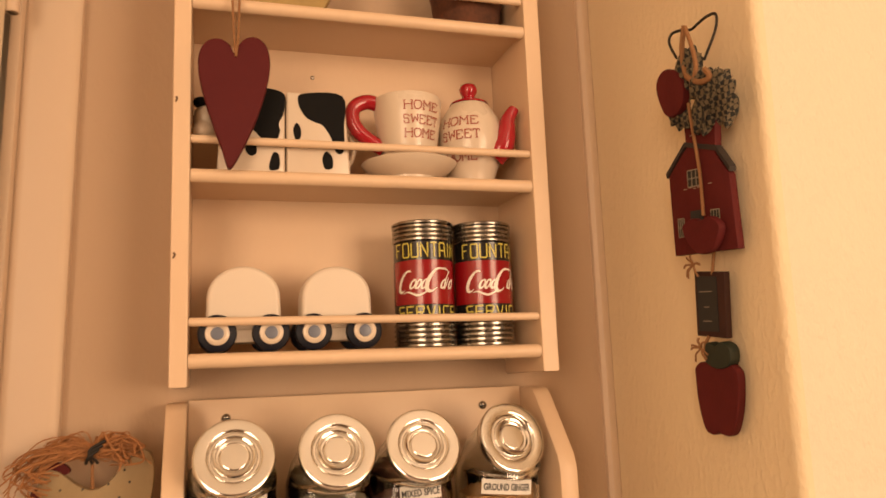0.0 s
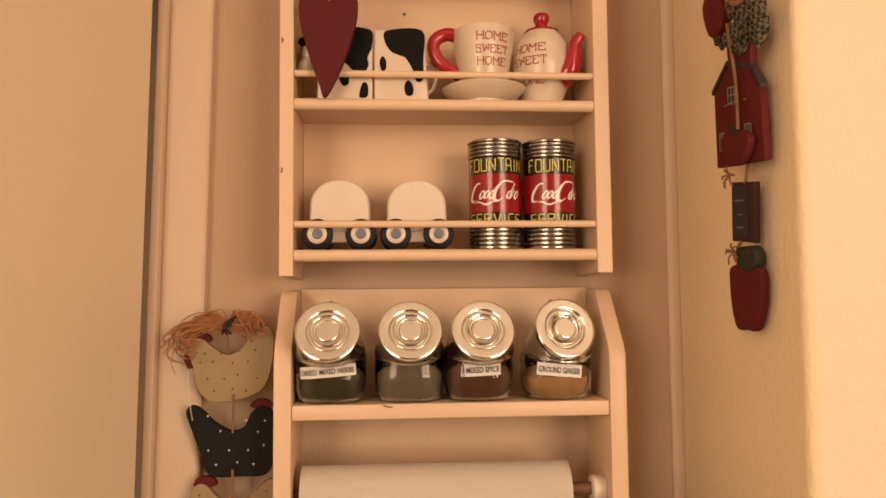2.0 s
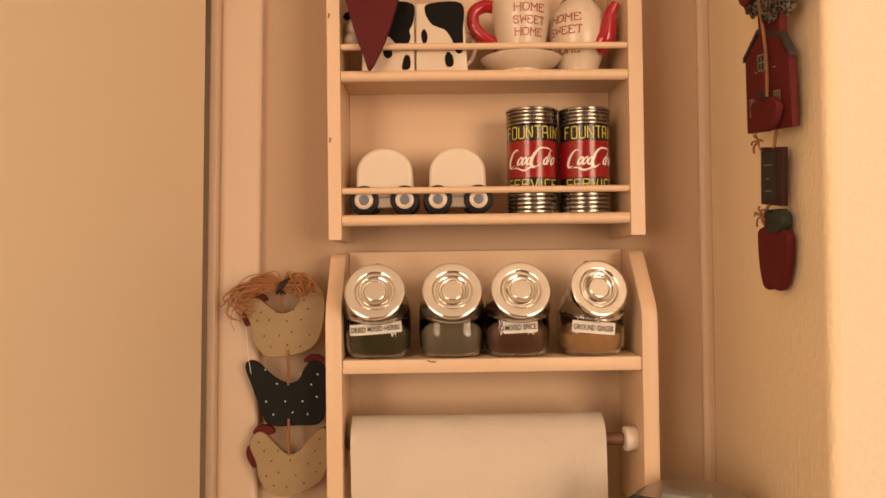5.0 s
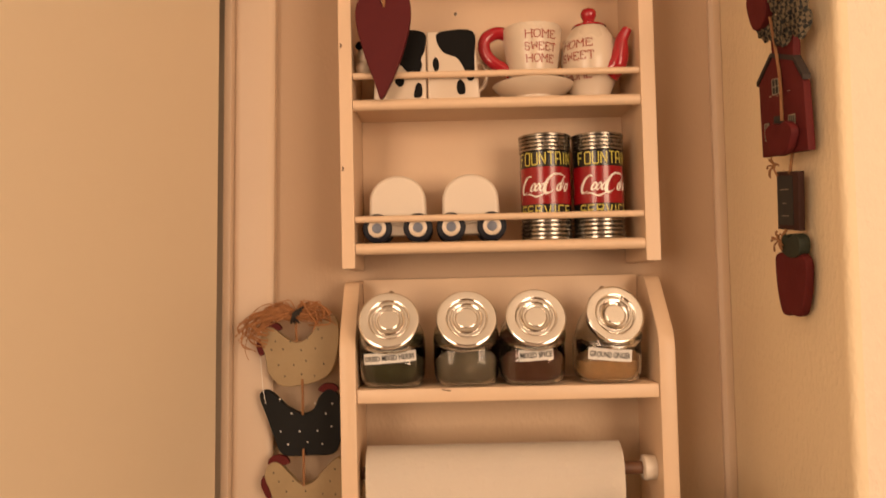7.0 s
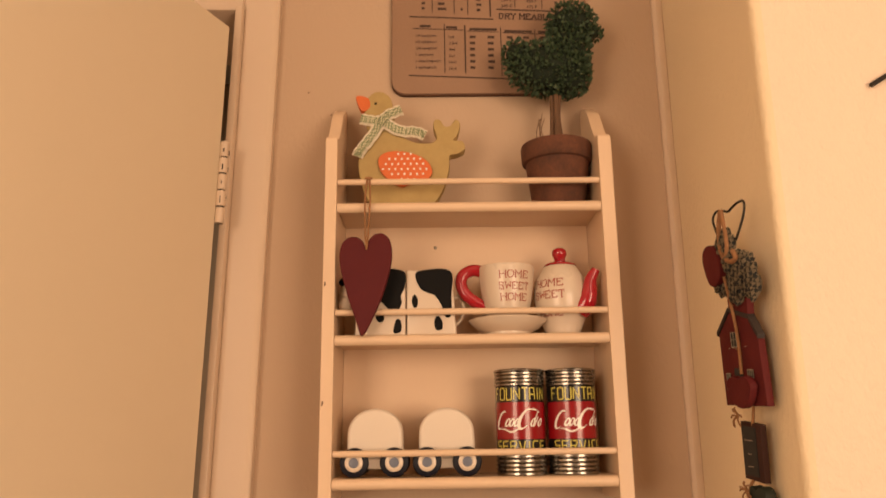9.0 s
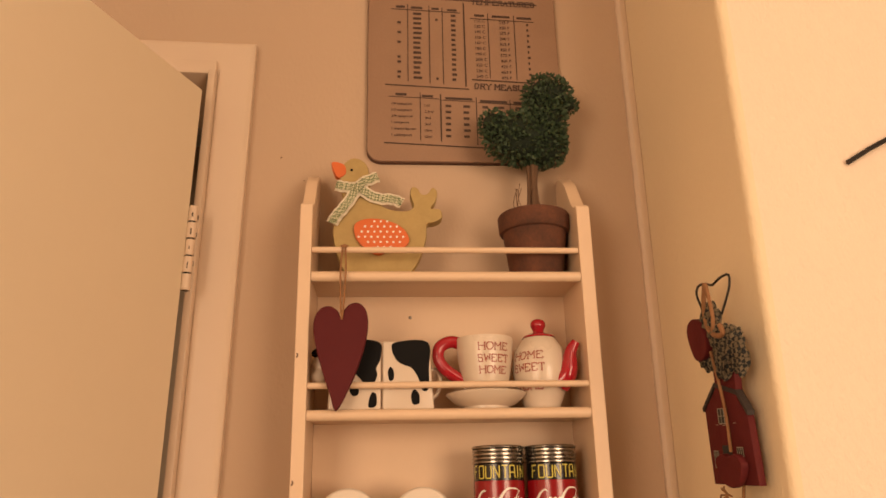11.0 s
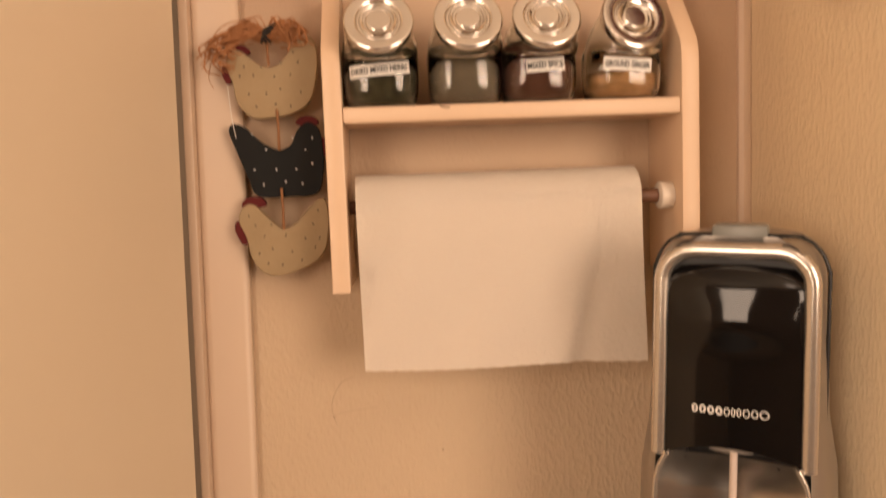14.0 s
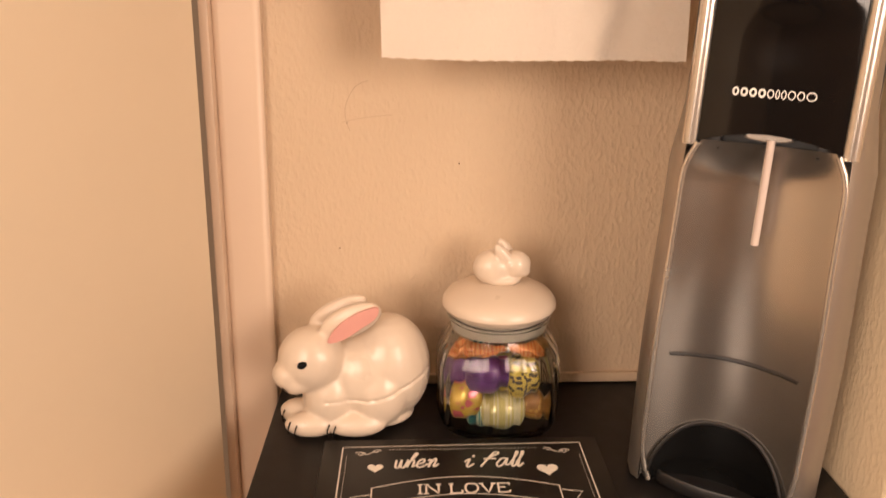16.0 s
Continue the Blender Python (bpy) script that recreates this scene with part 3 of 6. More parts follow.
    for line in ([k, (0.045, S1 + 0.0976), (0.033, S1 + 0.1002)], [k, (0.063, S1 + 0.1041), (0.077, S1 + 0.1100)],
                 [k, (0.044, S1 + 0.0780), (0.034, S1 + 0.0650), (0.0300, S1 + 0.0570)], [k, (0.075, S1 + 0.0860), (0.092, S1 + 0.0845), (0.102, S1 + 0.0800)]):
        strip(line, 0.0124, "lace_edge", lace, y0 - 0.0030)
        strip(line, 0.0080, "ribbon", ribbon, y0 - 0.0046)
    part("knot", ball((*k[:1], y0 - 0.0055, k[1]), 0.0038, squash=(0.9, 0.5, 1.5)), ribbon, t, world_space=True)


def potted_topiary():
    c = (0.2435, 0.043)
    t = thing("potted_topiary", (c[0], c[1], S1), 0, "bird-shaped artificial box topiary in a small terracotta pot", "potted plant")
    clay = surface("terracotta", (0.15, 0.050, 0.022), 0.85, vary=0.75, scale=38, wear=(0.045, 0.020, 0.012), grain=0.4, grain_scale=350)
    bark = surface("bark", (0.14, 0.075, 0.04), 0.9, vary=0.4, scale=90, grain=0.8, grain_scale=350, stretch=(1, 1, 0.2))
    soil = surface("moss_and_soil", (0.05, 0.04, 0.02), 0.95, vary=0.4, scale=200, grain=1.0, grain_scale=500)
    leaf = surface("box_leaf", (0.050, 0.085, 0.036), 0.6, vary=0.6, scale=160, wear=(0.017, 0.036, 0.016))
    part("pot", lathe([(0.0, 0.0), (0.0255, 0.0), (0.027, 0.0015), (0.0335, 0.050), (0.0335, 0.052), (0.0365, 0.053), (0.0375, 0.055), (0.0385, 0.070), (0.0375, 0.0725), (0.0345, 0.0725), (0.0335, 0.068), (0.0325, 0.062), (0.0, 0.062)], 44), clay, t)
    bm = bmesh.new()
    lathe([(0.0325, 0.0625), (0.022, 0.0675), (0.01, 0.07), (0.0, 0.071)], 24, bm=bm)
    part("soil", bm, soil, t)
    bm = bmesh.new()
    for k, (dx, dy) in enumerate(((-0.003, 0), (0.002, 0.002), (0.001, -0.0035), (0.005, -0.001))):
        tube(curve_line([(dx * 1.6, dy, 0.064), (dx, dy * 1.3, 0.088), (dx * 0.7 + 0.001 * math.sin(k), dy, 0.108), (dx + 0.001, dy, 0.132)], 4), 0.0031, 8, bm, 0.85)
    part("stem", bm, bark, t)
    rnd = random.Random(4)
    bm = bmesh.new()
    for k in range(7):
        a = rnd.uniform(0, 6.28)
        p = Vector((-0.012 + 0.01 * math.cos(a), -0.006 + 0.008 * math.sin(a), 0.066))
        tube(curve_line([p, p + Vector((-0.006 + rnd.uniform(-0.004, 0.004), 0, 0.02)), p + Vector((rnd.uniform(-0.012, 0.006), 0, 0.04))], 5), 0.0004, 5, bm)
    part("dry_twigs", bm, bark, t)
    forms = [((0.024, 0, 0.218), (0.027, 0.023, 0.026)), ((0.046, -0.002, 0.207), (0.011, 0.009, 0.007)), ((0.018, 0, 0.186), (0.025, 0.023, 0.032)),
             ((-0.004, 0, 0.166), (0.046, 0.026, 0.031)), ((-0.038, 0, 0.182), (0.016, 0.015, 0.016)), ((0.016, 0, 0.154), (0.025, 0.022, 0.022))]
    verts, faces = [], []
    for c3, rad in forms:
        n = int(95000 * (rad[0] * rad[1] + rad[1] * rad[2] + rad[0] * rad[2]) / 3 * 12)
        for _ in range(n):
            d = Vector((rnd.gauss(0, 1), rnd.gauss(0, 1), rnd.gauss(0, 1))).normalized()
            s = rnd.uniform(0.84, 1.03)
            p = Vector((c3[i] + d[i] * rad[i] * s for i in range(3)))
            up = (d + Vector((rnd.uniform(-0.9, 0.9), rnd.uniform(-0.9, 0.9), rnd.uniform(-0.5, 0.9)))).normalized()
            side = up.orthogonal().normalized()
            side.rotate(Matrix.Rotation(rnd.uniform(0, 6.28), 3, up))
            L, W = rnd.uniform(0.0040, 0.0066), rnd.uniform(0.0014, 0.0024)
            nn = up.cross(side) * 0.0007
            k = len(verts)
            verts += [tuple(p), tuple(p + up * L * 0.5 + side * W + nn), tuple(p + up * L), tuple(p + up * L * 0.5 - side * W + nn)]
            faces += [(k, k + 1, k + 2), (k, k + 2, k + 3)]
    me = bpy.data.meshes.new("foliage")
    me.from_pydata(verts, [], faces)
    me.materials.append(leaf)
    ob = new("foliage", me)
    ob.parent = t
    tagged(ob, "dense small dark green leaves", kind="stuff")
    # solid filler; its near-black green is the shade between the leaves
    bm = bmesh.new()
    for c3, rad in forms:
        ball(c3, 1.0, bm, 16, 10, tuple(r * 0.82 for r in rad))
    part("leaf_core", bm, surface("leaf_gap_shade", (0.012, 0.022, 0.010), 0.9, vary=0.5, scale=150, grain=1.0, grain_scale=500), t)


def conversion_board():
    t = thing("conversion_chart", (0.178, WALL, 1.992), 0, "worn pinkish metal kitchen conversion chart hung on the wall", "sign")
    tin = surface("aged_pink_tin", (0.30, 0.180, 0.112), 0.55, vary=0.45, scale=14, wear=(0.21, 0.118, 0.070), grain=0.1)
    rust = surface("rusty_edge", (0.10, 0.045, 0.025), 0.8, vary=0.4, scale=80)
    dark = surface("chart_ink", (0.055, 0.026, 0.018), 0.6, vary=0.3, scale=120)
    x0, x1, z0, z1, r = 0.0635, 0.2925, 1.9935, 2.335, 0.016
    out = []
    for cx, cz, a in ((x1 - r, z0 + r, -90), (x1 - r, z1 - r, 0), (x0 + r, z1 - r, 90), (x0 + r, z0 + r, 180)):
        out += arc(cx, cz, r, a, a + 90, 6)
    part("plate", prism(out, "y", WALL - 0.0075, WALL - 0.0008, 0.0012), tin, t, world_space=True)
    c = (x0 + x1) / 2, (z0 + z1) / 2
    part("rim", prism([(c[0] + (x - c[0]) * 1.004, c[1] + (z - c[1]) * 1.003 - 0.0006) for x, z in out], "y", WALL - 0.0050, WALL - 0.0004), rust, t, world_space=True)
    y = WALL - 0.0078

    def say(text, x, z, h, w=None, shear=0.0, name="writing"):
        bm = lettering(text, h, w, shear=shear, centre=False, bold=0.014)
        bm.transform(Matrix.Translation((x, y - 0.0002, z)))
        part(name, bm, dark, t, world_space=True, smooth=False)

    def rule(x_0, z_0, x_1, z_1, w, bm):
        return bars_between(bm, (x_0, z_0), (x_1, z_1), w, 0.0002, y)

    rules = bmesh.new()
    for z, xa, xb, w in ((2.0920, 0.084, 0.183, 0.0014), (2.0165, 0.083, 0.270, 0.0014), (2.1005, 0.187, 0.270, 0.0016), (2.0765, 0.088, 0.147, 0.0007), (2.0725, 0.151, 0.189, 0.0007), (2.0700, 0.193, 0.270, 0.0007), (2.1965, 0.091, 0.175, 0.0009), (2.1855, 0.187, 0.266, 0.0009),
                         (2.2150, 0.088, 0.270, 0.0014), (2.3050, 0.088, 0.270, 0.0014)):
        rule(xa, z, xb, z - 0.045 * (xb - xa), w, rules)
    for x, za, zb, w in ((0.125, 2.020, 2.082, 0.0010), (0.149, 2.019, 2.080, 0.0016), (0.191, 2.015, 2.077, 0.0010), (0.231, 2.014, 2.074, 0.0010), (0.256, 2.014, 2.072, 0.0010),
                         (0.111, 2.097, 2.203, 0.0010), (0.137, 2.095, 2.202, 0.0010), (0.153, 2.094, 2.200, 0.0010), (0.1795, 2.091, 2.207, 0.0018), (0.209, 2.103, 2.193, 0.0010), (0.241, 2.101, 2.191, 0.0010)):
        rule(x, za, x, zb, w, rules)
    part("ruling", rules, dark, t, world_space=True, smooth=False)

    def title(text, x, z, h, w, thick):
        bm = stroke_text(text, SLAB, h, w, thick, gap=0.30, feet=0.45)
        bm.transform(Matrix.Translation((x + w / 2, y - 0.0002, z)) @ Matrix.Rotation(radians(2.4), 4, "Y"))
        part("writing", bm, dark, t, world_space=True, smooth=False)

    title("DRY MEASURE", 0.1895, 2.0902, 0.0068, 0.0720, 0.0013)
    title("TEMPERATURES", 0.1890, 2.2075, 0.0064, 0.0780, 0.0012)
    for i, (a, b) in enumerate((("1/4 teaspoon", "1ml"), ("1/2 teaspoon", "2.5ml"), ("3/4 teaspoon", "4ml"), ("1 teaspoon", "5ml"), ("1 dessertspoon", "10ml"), ("1 tablespoon", "15ml"))):
        say(a, 0.0915, 2.0672 - i * 0.0081, 0.0034)
        say(b, 0.1300, 2.0652 - i * 0.0081, 0.0034)
    for i, (a, b) in enumerate((("110 C", "225 F"), ("120 C", "250 F"), ("140 C", "275 F"), ("150 C", "300 F"), ("160 C", "325 F"), ("180 C", "350 F"), ("190 C", "375 F"), ("200 C", "400 F"), ("220 C", "425 F"), ("230 C", "450 F"), ("240 C", "475 F"))):
        say(a, 0.1925, 2.1820 - i * 0.0077, 0.0040)
        say(b, 0.2225, 2.1805 - i * 0.0077, 0.0040)
    # writing too small to read
    bm = bmesh.new()
    rnd = random.Random(2)

    def word(x, z, w, h=0.0030):
        prism([(x, z), (x + w, z - 0.03 * w), (x + w, z + h - 0.03 * w), (x, z + h)], "y", y - 0.0002, y + 0.0002, 0, bm)

    for i in range(6):
        for x, w in ((0.1545, 0.0070), (0.1755, 0.0080), (0.198, 0.009), (0.217, 0.009), (0.237, 0.010), (0.260, 0.008)):
            word(x, 2.0635 - i * 0.0078 - 0.02 * (x - 0.15), w * rnd.uniform(0.75, 1))
    for i in range(14):
        for x, w in ((0.0985, 0.0045), (0.1175, 0.0105), (0.1445, 0.0030), (0.1635, 0.0060)):
            if w > 0.005 or rnd.random() < 0.45:
                word(x, 2.1895 - i * 0.0068 - 0.04 * (x - 0.1), w * rnd.uniform(0.75, 1))
    for i in range(11):
        word(0.2560, 2.1765 - i * 0.0077, 0.0030 * rnd.uniform(0.6, 1.2))
    for x, z, w in ((0.0960, 2.0780, 0.0130), (0.1270, 2.0760, 0.0130), (0.1545, 2.0735, 0.0320), (0.1955, 2.0705, 0.0320), (0.2350, 2.0690, 0.0180), (0.0965, 2.1985, 0.0110), (0.1150, 2.1975, 0.0140), (0.1400, 2.1965, 0.0090), (0.1590, 2.1950, 0.0120), (0.1925, 2.1885, 0.0120), (0.2140, 2.1875, 0.0220), (0.2445, 2.1860, 0.0180)):
        word(x, z, w)
    for i in range(9):
        for x, w in ((0.098, 0.030), (0.140, 0.022), (0.172, 0.034), (0.218, 0.036)):
            word(x, 2.2900 - i * 0.0080, w * rnd.uniform(0.6, 1))
    tagged(part("small_print", bm, dark, t, "print too worn to read", world_space=True, smooth=False), kind="stuff")


def hanging_heart():
    t = thing("hanging_heart", (0.043, -0.003, 1.704), 0, "burgundy painted wooden heart hung by twine from the rail", "heart ornament")
    h = [(0.040, 1.7045), (0.0345, 1.7185), (0.0265, 1.741), (0.0195, 1.766), (0.0172, 1.783), (0.0195, 1.795), (0.0255, 1.8015), (0.0335, 1.8025), (0.0400, 1.798), (0.0428, 1.7925), (0.0458, 1.799), (0.0520, 1.8050), (0.0600, 1.8055), (0.0665, 1.799), (0.0688, 1.787), (0.0670, 1.770), (0.0600, 1.745), (0.0500, 1.721)]
    out = blob(h, 5)
    part("heart", prism(out, "y", -0.0085, -0.0005, 0.0016, segments=3), BURGUNDY, t, world_space=True)
    bm = bmesh.new()
    tube(curve_line([(0.0440, -0.0095, 1.789), (0.0425, -0.010, 1.805), (0.0415, -0.004, 1.84), (0.0425, 0.0015, 1.860), (0.0435, 0.0035, 1.8673), (0.0440, 0.0065, 1.8675), (0.0442, 0.0095, 1.862)], 6), 0.0010, 7, bm)
    tube(curve_line([(0.0438, -0.0095, 1.789), (0.0455, -0.010, 1.805), (0.0465, -0.003, 1.84), (0.0455, 0.002, 1.862), (0.0450, 0.0040, 1.8676), (0.0446, 0.0070, 1.8675), (0.0442, 0.0095, 1.862)], 6), 0.0010, 7, bm)
    tube(curve_line([(0.041, 0.0010, 1.8660), (0.0445, 0.0005, 1.8650), (0.0480, 0.0015, 1.8665)], 5), 0.0012, 7, bm)
    part("twine", bm, TWINE, t, "brown twine loop", world_space=True)


duck_ornament()
potted_topiary()
conversion_board()
hanging_heart()


# ---- middle shelf ----
def cow_shaker(name, x0, x1, left):
    z0, z1, y0, y1 = S2, 1.7725, 0.012, 0.046
    t = thing(name, ((x0 + x1) / 2, 0.03, S2), 0, "white ceramic cow " + ("front half" if left else "rear half") + " shaker with black patches", "salt shaker", "cow shakers")
    bm = bmesh.new()
    f = 0.004
    tmp = bmesh.new()
    bmesh.ops.create_cube(tmp, size=1.0)
    for v in tmp.verts:
        v.co = (x0 if v.co.x < 0 else x1, y0 if v.co.y < 0 else y1, z0 if v.co.z < 0 else z1)
        if v.co.z == z0 or v.co.z < (z0 + z1) / 2:
            if left and v.co.x == x0 or v.co.x < (x0 + x1) / 2 and left:
                v.co.x -= f
            if not left and v.co.x > (x0 + x1) / 2:
                v.co.x += f
    bmesh.ops.bevel(tmp, geom=tmp.edges[:], offset=0.002, segments=3, affect="EDGES", profile=0.5)
    part("body", merge(bm, tmp), CERAMIC, t, world_space=True)
    w = x1 - x0
    if left:
        pats = [[(0.30, 0.99), (0.95, 0.99), (0.985, 0.75), (0.90, 0.60), (0.92, 0.50), (0.84, 0.38), (0.70, 0.36), (0.5, 0.5), (0.35, 0.6)],
                [(0.74, 0.05), (0.80, 0.24), (0.90, 0.22), (0.90, 0.06)], [(0.36, 0.28), (0.42, 0.40), (0.52, 0.38), (0.54, 0.24), (0.44, 0.2)]]
    else:
        pats = [[(0.28, 0.985), (0.96, 0.985), (0.985, 0.60), (0.97, 0.30), (0.84, 0.28), (0.76, 0.45), (0.62, 0.60), (0.48, 0.64), (0.32, 0.70), (0.20, 0.86)],
                [(0.15, 0.42), (0.11, 0.54), (0.17, 0.62), (0.24, 0.55), (0.23, 0.44)], [(0.64, 0.08), (0.60, 0.20), (0.67, 0.29), (0.77, 0.22), (0.77, 0.09)]]
    for p in pats:
        out = blob([(x0 + u * w, z0 + v * (z1 - z0)) for u, v in p], 5)
        part("patch", prism(out, "y", y0 - 0.0006, y0 + 0.001, 0.0004), BLACK_GLAZE, t, "black glazed patch", world_space=True)
    if left:
        part("head", melt([((0.0235, 0.028, 1.752), (0.010, 0.012, 0.012)), ((0.0215, 0.022, 1.740), (0.008, 0.009, 0.008)), ((0.033, 0.028, 1.748), (0.010, 0.010, 0.012))], 0.0015, 4), CERAMIC, t, world_space=True)
        part("ear", ball((0.0195, 0.022, 1.763), 0.006, squash=(1.0, 0.6, 0.75)), BLACK_GLAZE, t, "black glazed ear", world_space=True)
    else:
        part("tail", tube(curve_line([(x1 + 0.001, 0.040, 1.748), (x1 + 0.008, 0.040, 1.749), (x1 + 0.012, 0.040, 1.738), (x1 + 0.009, 0.040, 1.726), (x1 + 0.002, 0.040, 1.720)], 6), 0.0020, 10), CERAMIC, t, world_space=True)


def words_round(text_rows, t, centre, radius_at, turn, mean_r):
    for text, z, h, w in text_rows:
        part("lettering", wrap(stroke_text(text, SLAB, h * 0.86, w, 0.00085), centre, mean_r, turn, z, radius_at), RED_INK, t, "red-brown cross-stitch style lettering", world_space=True, smooth=False)


def interp(table):
    def f(z):
        for (r0, z0), (r1, z1) in zip(table, table[1:]):
            if z0 <= z <= z1:
                return r0 + (r1 - r0) * (z - z0) / max(z1 - z0, 1e-9) + 0.0004
        return table[-1][0] + 0.0004
    return f


def cup_shaker():
    c = (0.184, 0.0340)
    t = thing("teacup_shaker", (*c, S2), 0, "white ceramic teacup shaker with red handle on a saucer", "salt shaker", "tea set shakers")
    part("saucer", lathe([(0.0, 0.0), (0.021, 0.0), (0.0225, 0.001), (0.0228, 0.0035), (0.031, 0.0080), (0.0385, 0.0145), (0.0395, 0.0162), (0.0385, 0.0170), (0.030, 0.0115), (0.018, 0.0085), (0.0, 0.0085)], 48), CERAMIC, t)
    pro = [(0.0, 0.0146), (0.0155, 0.0146), (0.0168, 0.018), (0.0195, 0.026), (0.0226, 0.040), (0.0250, 0.058), (0.0266, 0.0735), (0.0260, 0.0755), (0.0247, 0.0755), (0.0, 0.0745)]
    pro = [(r * 1.08, 0.0087 + (z - 0.0146) * 1.025) for r, z in pro]
    part("cup", lathe(pro, 48), CERAMIC, t)
    part("handle", tube(curve_line([(-0.022, 0, 0.066), (-0.034, 0, 0.069), (-0.045, 0, 0.063), (-0.046, 0, 0.051), (-0.038, 0, 0.040), (-0.021, 0, 0.029)], 6), 0.0062, 12), RED_GLAZE, t, "red glazed handle")
    tab = [(r, z + S2) for r, z in pro[2:8]]
    words_round([("HOME", 1.7665, 0.0080, 0.0275), ("SWEET", 1.7550, 0.0080, 0.030), ("HOME", 1.7440, 0.0078, 0.0275)], t, c, interp(tab), 12, 0.0255)


def teapot_shaker():
    c = (0.2405, 0.0390)
    t = thing("teapot_shaker", (*c, S2), 0, "white ceramic teapot shaker with red spout and knob", "salt shaker", "tea set shakers")
    pro = [(0.0, 0.0), (0.0165, 0.0), (0.0176, 0.0015), (0.0180, 0.005), (0.0212, 0.013), (0.0258, 0.025), (0.0279, 0.038), (0.0274, 0.050), (0.0244, 0.060), (0.0190, 0.0685), (0.0162, 0.0725), (0.0, 0.0730)]
    part("body", lathe(pro, 48), CERAMIC, t)
    part("lid", lathe([(r, z - 0.0045) for r, z in ((0.0168, 0.0772), (0.0160, 0.0790), (0.0110, 0.0815), (0.0068, 0.0825), (0.0054, 0.0845), (0.0062, 0.0870), (0.0076, 0.0895), (0.0078, 0.0925), (0.0064, 0.0955), (0.0032, 0.0972), (0.0, 0.0975))], 32), RED_GLAZE, t, "red glazed lid with knob")
    bm = tube(curve_line([(0.016, -0.013, 0.026), (0.0225, -0.018, 0.033), (0.0255, -0.020, 0.044), (0.0270, -0.021, 0.055), (0.0325, -0.023, 0.0650)], 6), 0.0115, 14, taper=0.38)
    part("spout", bm, RED_GLAZE, t, "red glazed spout")
    tab = [(r, z + S2) for r, z in pro[2:9]]
    words_round([("HOME", 1.7590, 0.0085, 0.0285), ("SWEET", 1.7470, 0.0085, 0.030), ("HOME", 1.7290, 0.0075, 0.026)], t, c, interp(tab), -38, 0.0248)


cow_shaker("cow_shaker", 0.0350, 0.0812, True)
cow_shaker("cow_shaker", 0.0824, 0.1275, False)
cup_shaker()
teapot_shaker()


# ---- lower shelf of the upper rack ----
def wheeled_shaker(x):
    t = thing("wheeled_shaker", (x, 0.032, S3), 0, "white dome-shaped ceramic shaker on four navy wheels", "salt shaker", "wheeled shakers")
    dome = [(-0.0270, 0.0165), (-0.0270, 0.030)] + [(0.0270 * math.cos(radians(a)) * (1.0 if abs(math.cos(radians(a))) < 0.999 else 1), 0.037 + 0.0275 * math.sin(radians(a)) ** 0.85) for a in range(172, 4, -8)] + [(0.0270, 0.030), (0.0270, 0.0165)]
    part("body", prism(dome, "y", -0.0125, 0.0165, 0.004, segments=4), MATT_WHITE, t)
    part("axle", box(-0.016, -0.0105, 0.0075, 0.016, 0.012, 0.0175, 0.002), MATT_WHITE, t)
    for wx in (-0.0190, 0.0190):
        for wy, flip in ((-0.0185, 1), (0.0185, -1)):
            turn = Matrix.Translation((wx, wy, 0.0140)) @ Matrix.Rotation(radians(90 * flip), 4, "X")
            bm = lathe([(0.0, -0.0045), (0.0105, -0.0045), (0.0132, -0.0035), (0.0138, -0.001), (0.0138, 0.001), (0.0132, 0.0035), (0.0105, 0.0047), (0.0, 0.0045)], 32)
            bm.transform(turn)
            wheel = part("wheel", bm, NAVY_GLAZE, t, "navy wheel with white rim")
            bm = lathe([(0.0088, 0.0042), (0.0083, 0.0056), (0.0062, 0.0062), (0.0050, 0.0056), (0.0, 0.0054)], 28)
            bm.transform(turn)
            part("rim", bm, CERAMIC, wheel, "white rim")
            bm = lathe([(0.0048, 0.0054), (0.0042, 0.0068), (0.0, 0.0074)], 20)
            bm.transform(turn)
            part("hub", bm, HUB_BLUE, wheel, "grey-blue hub")


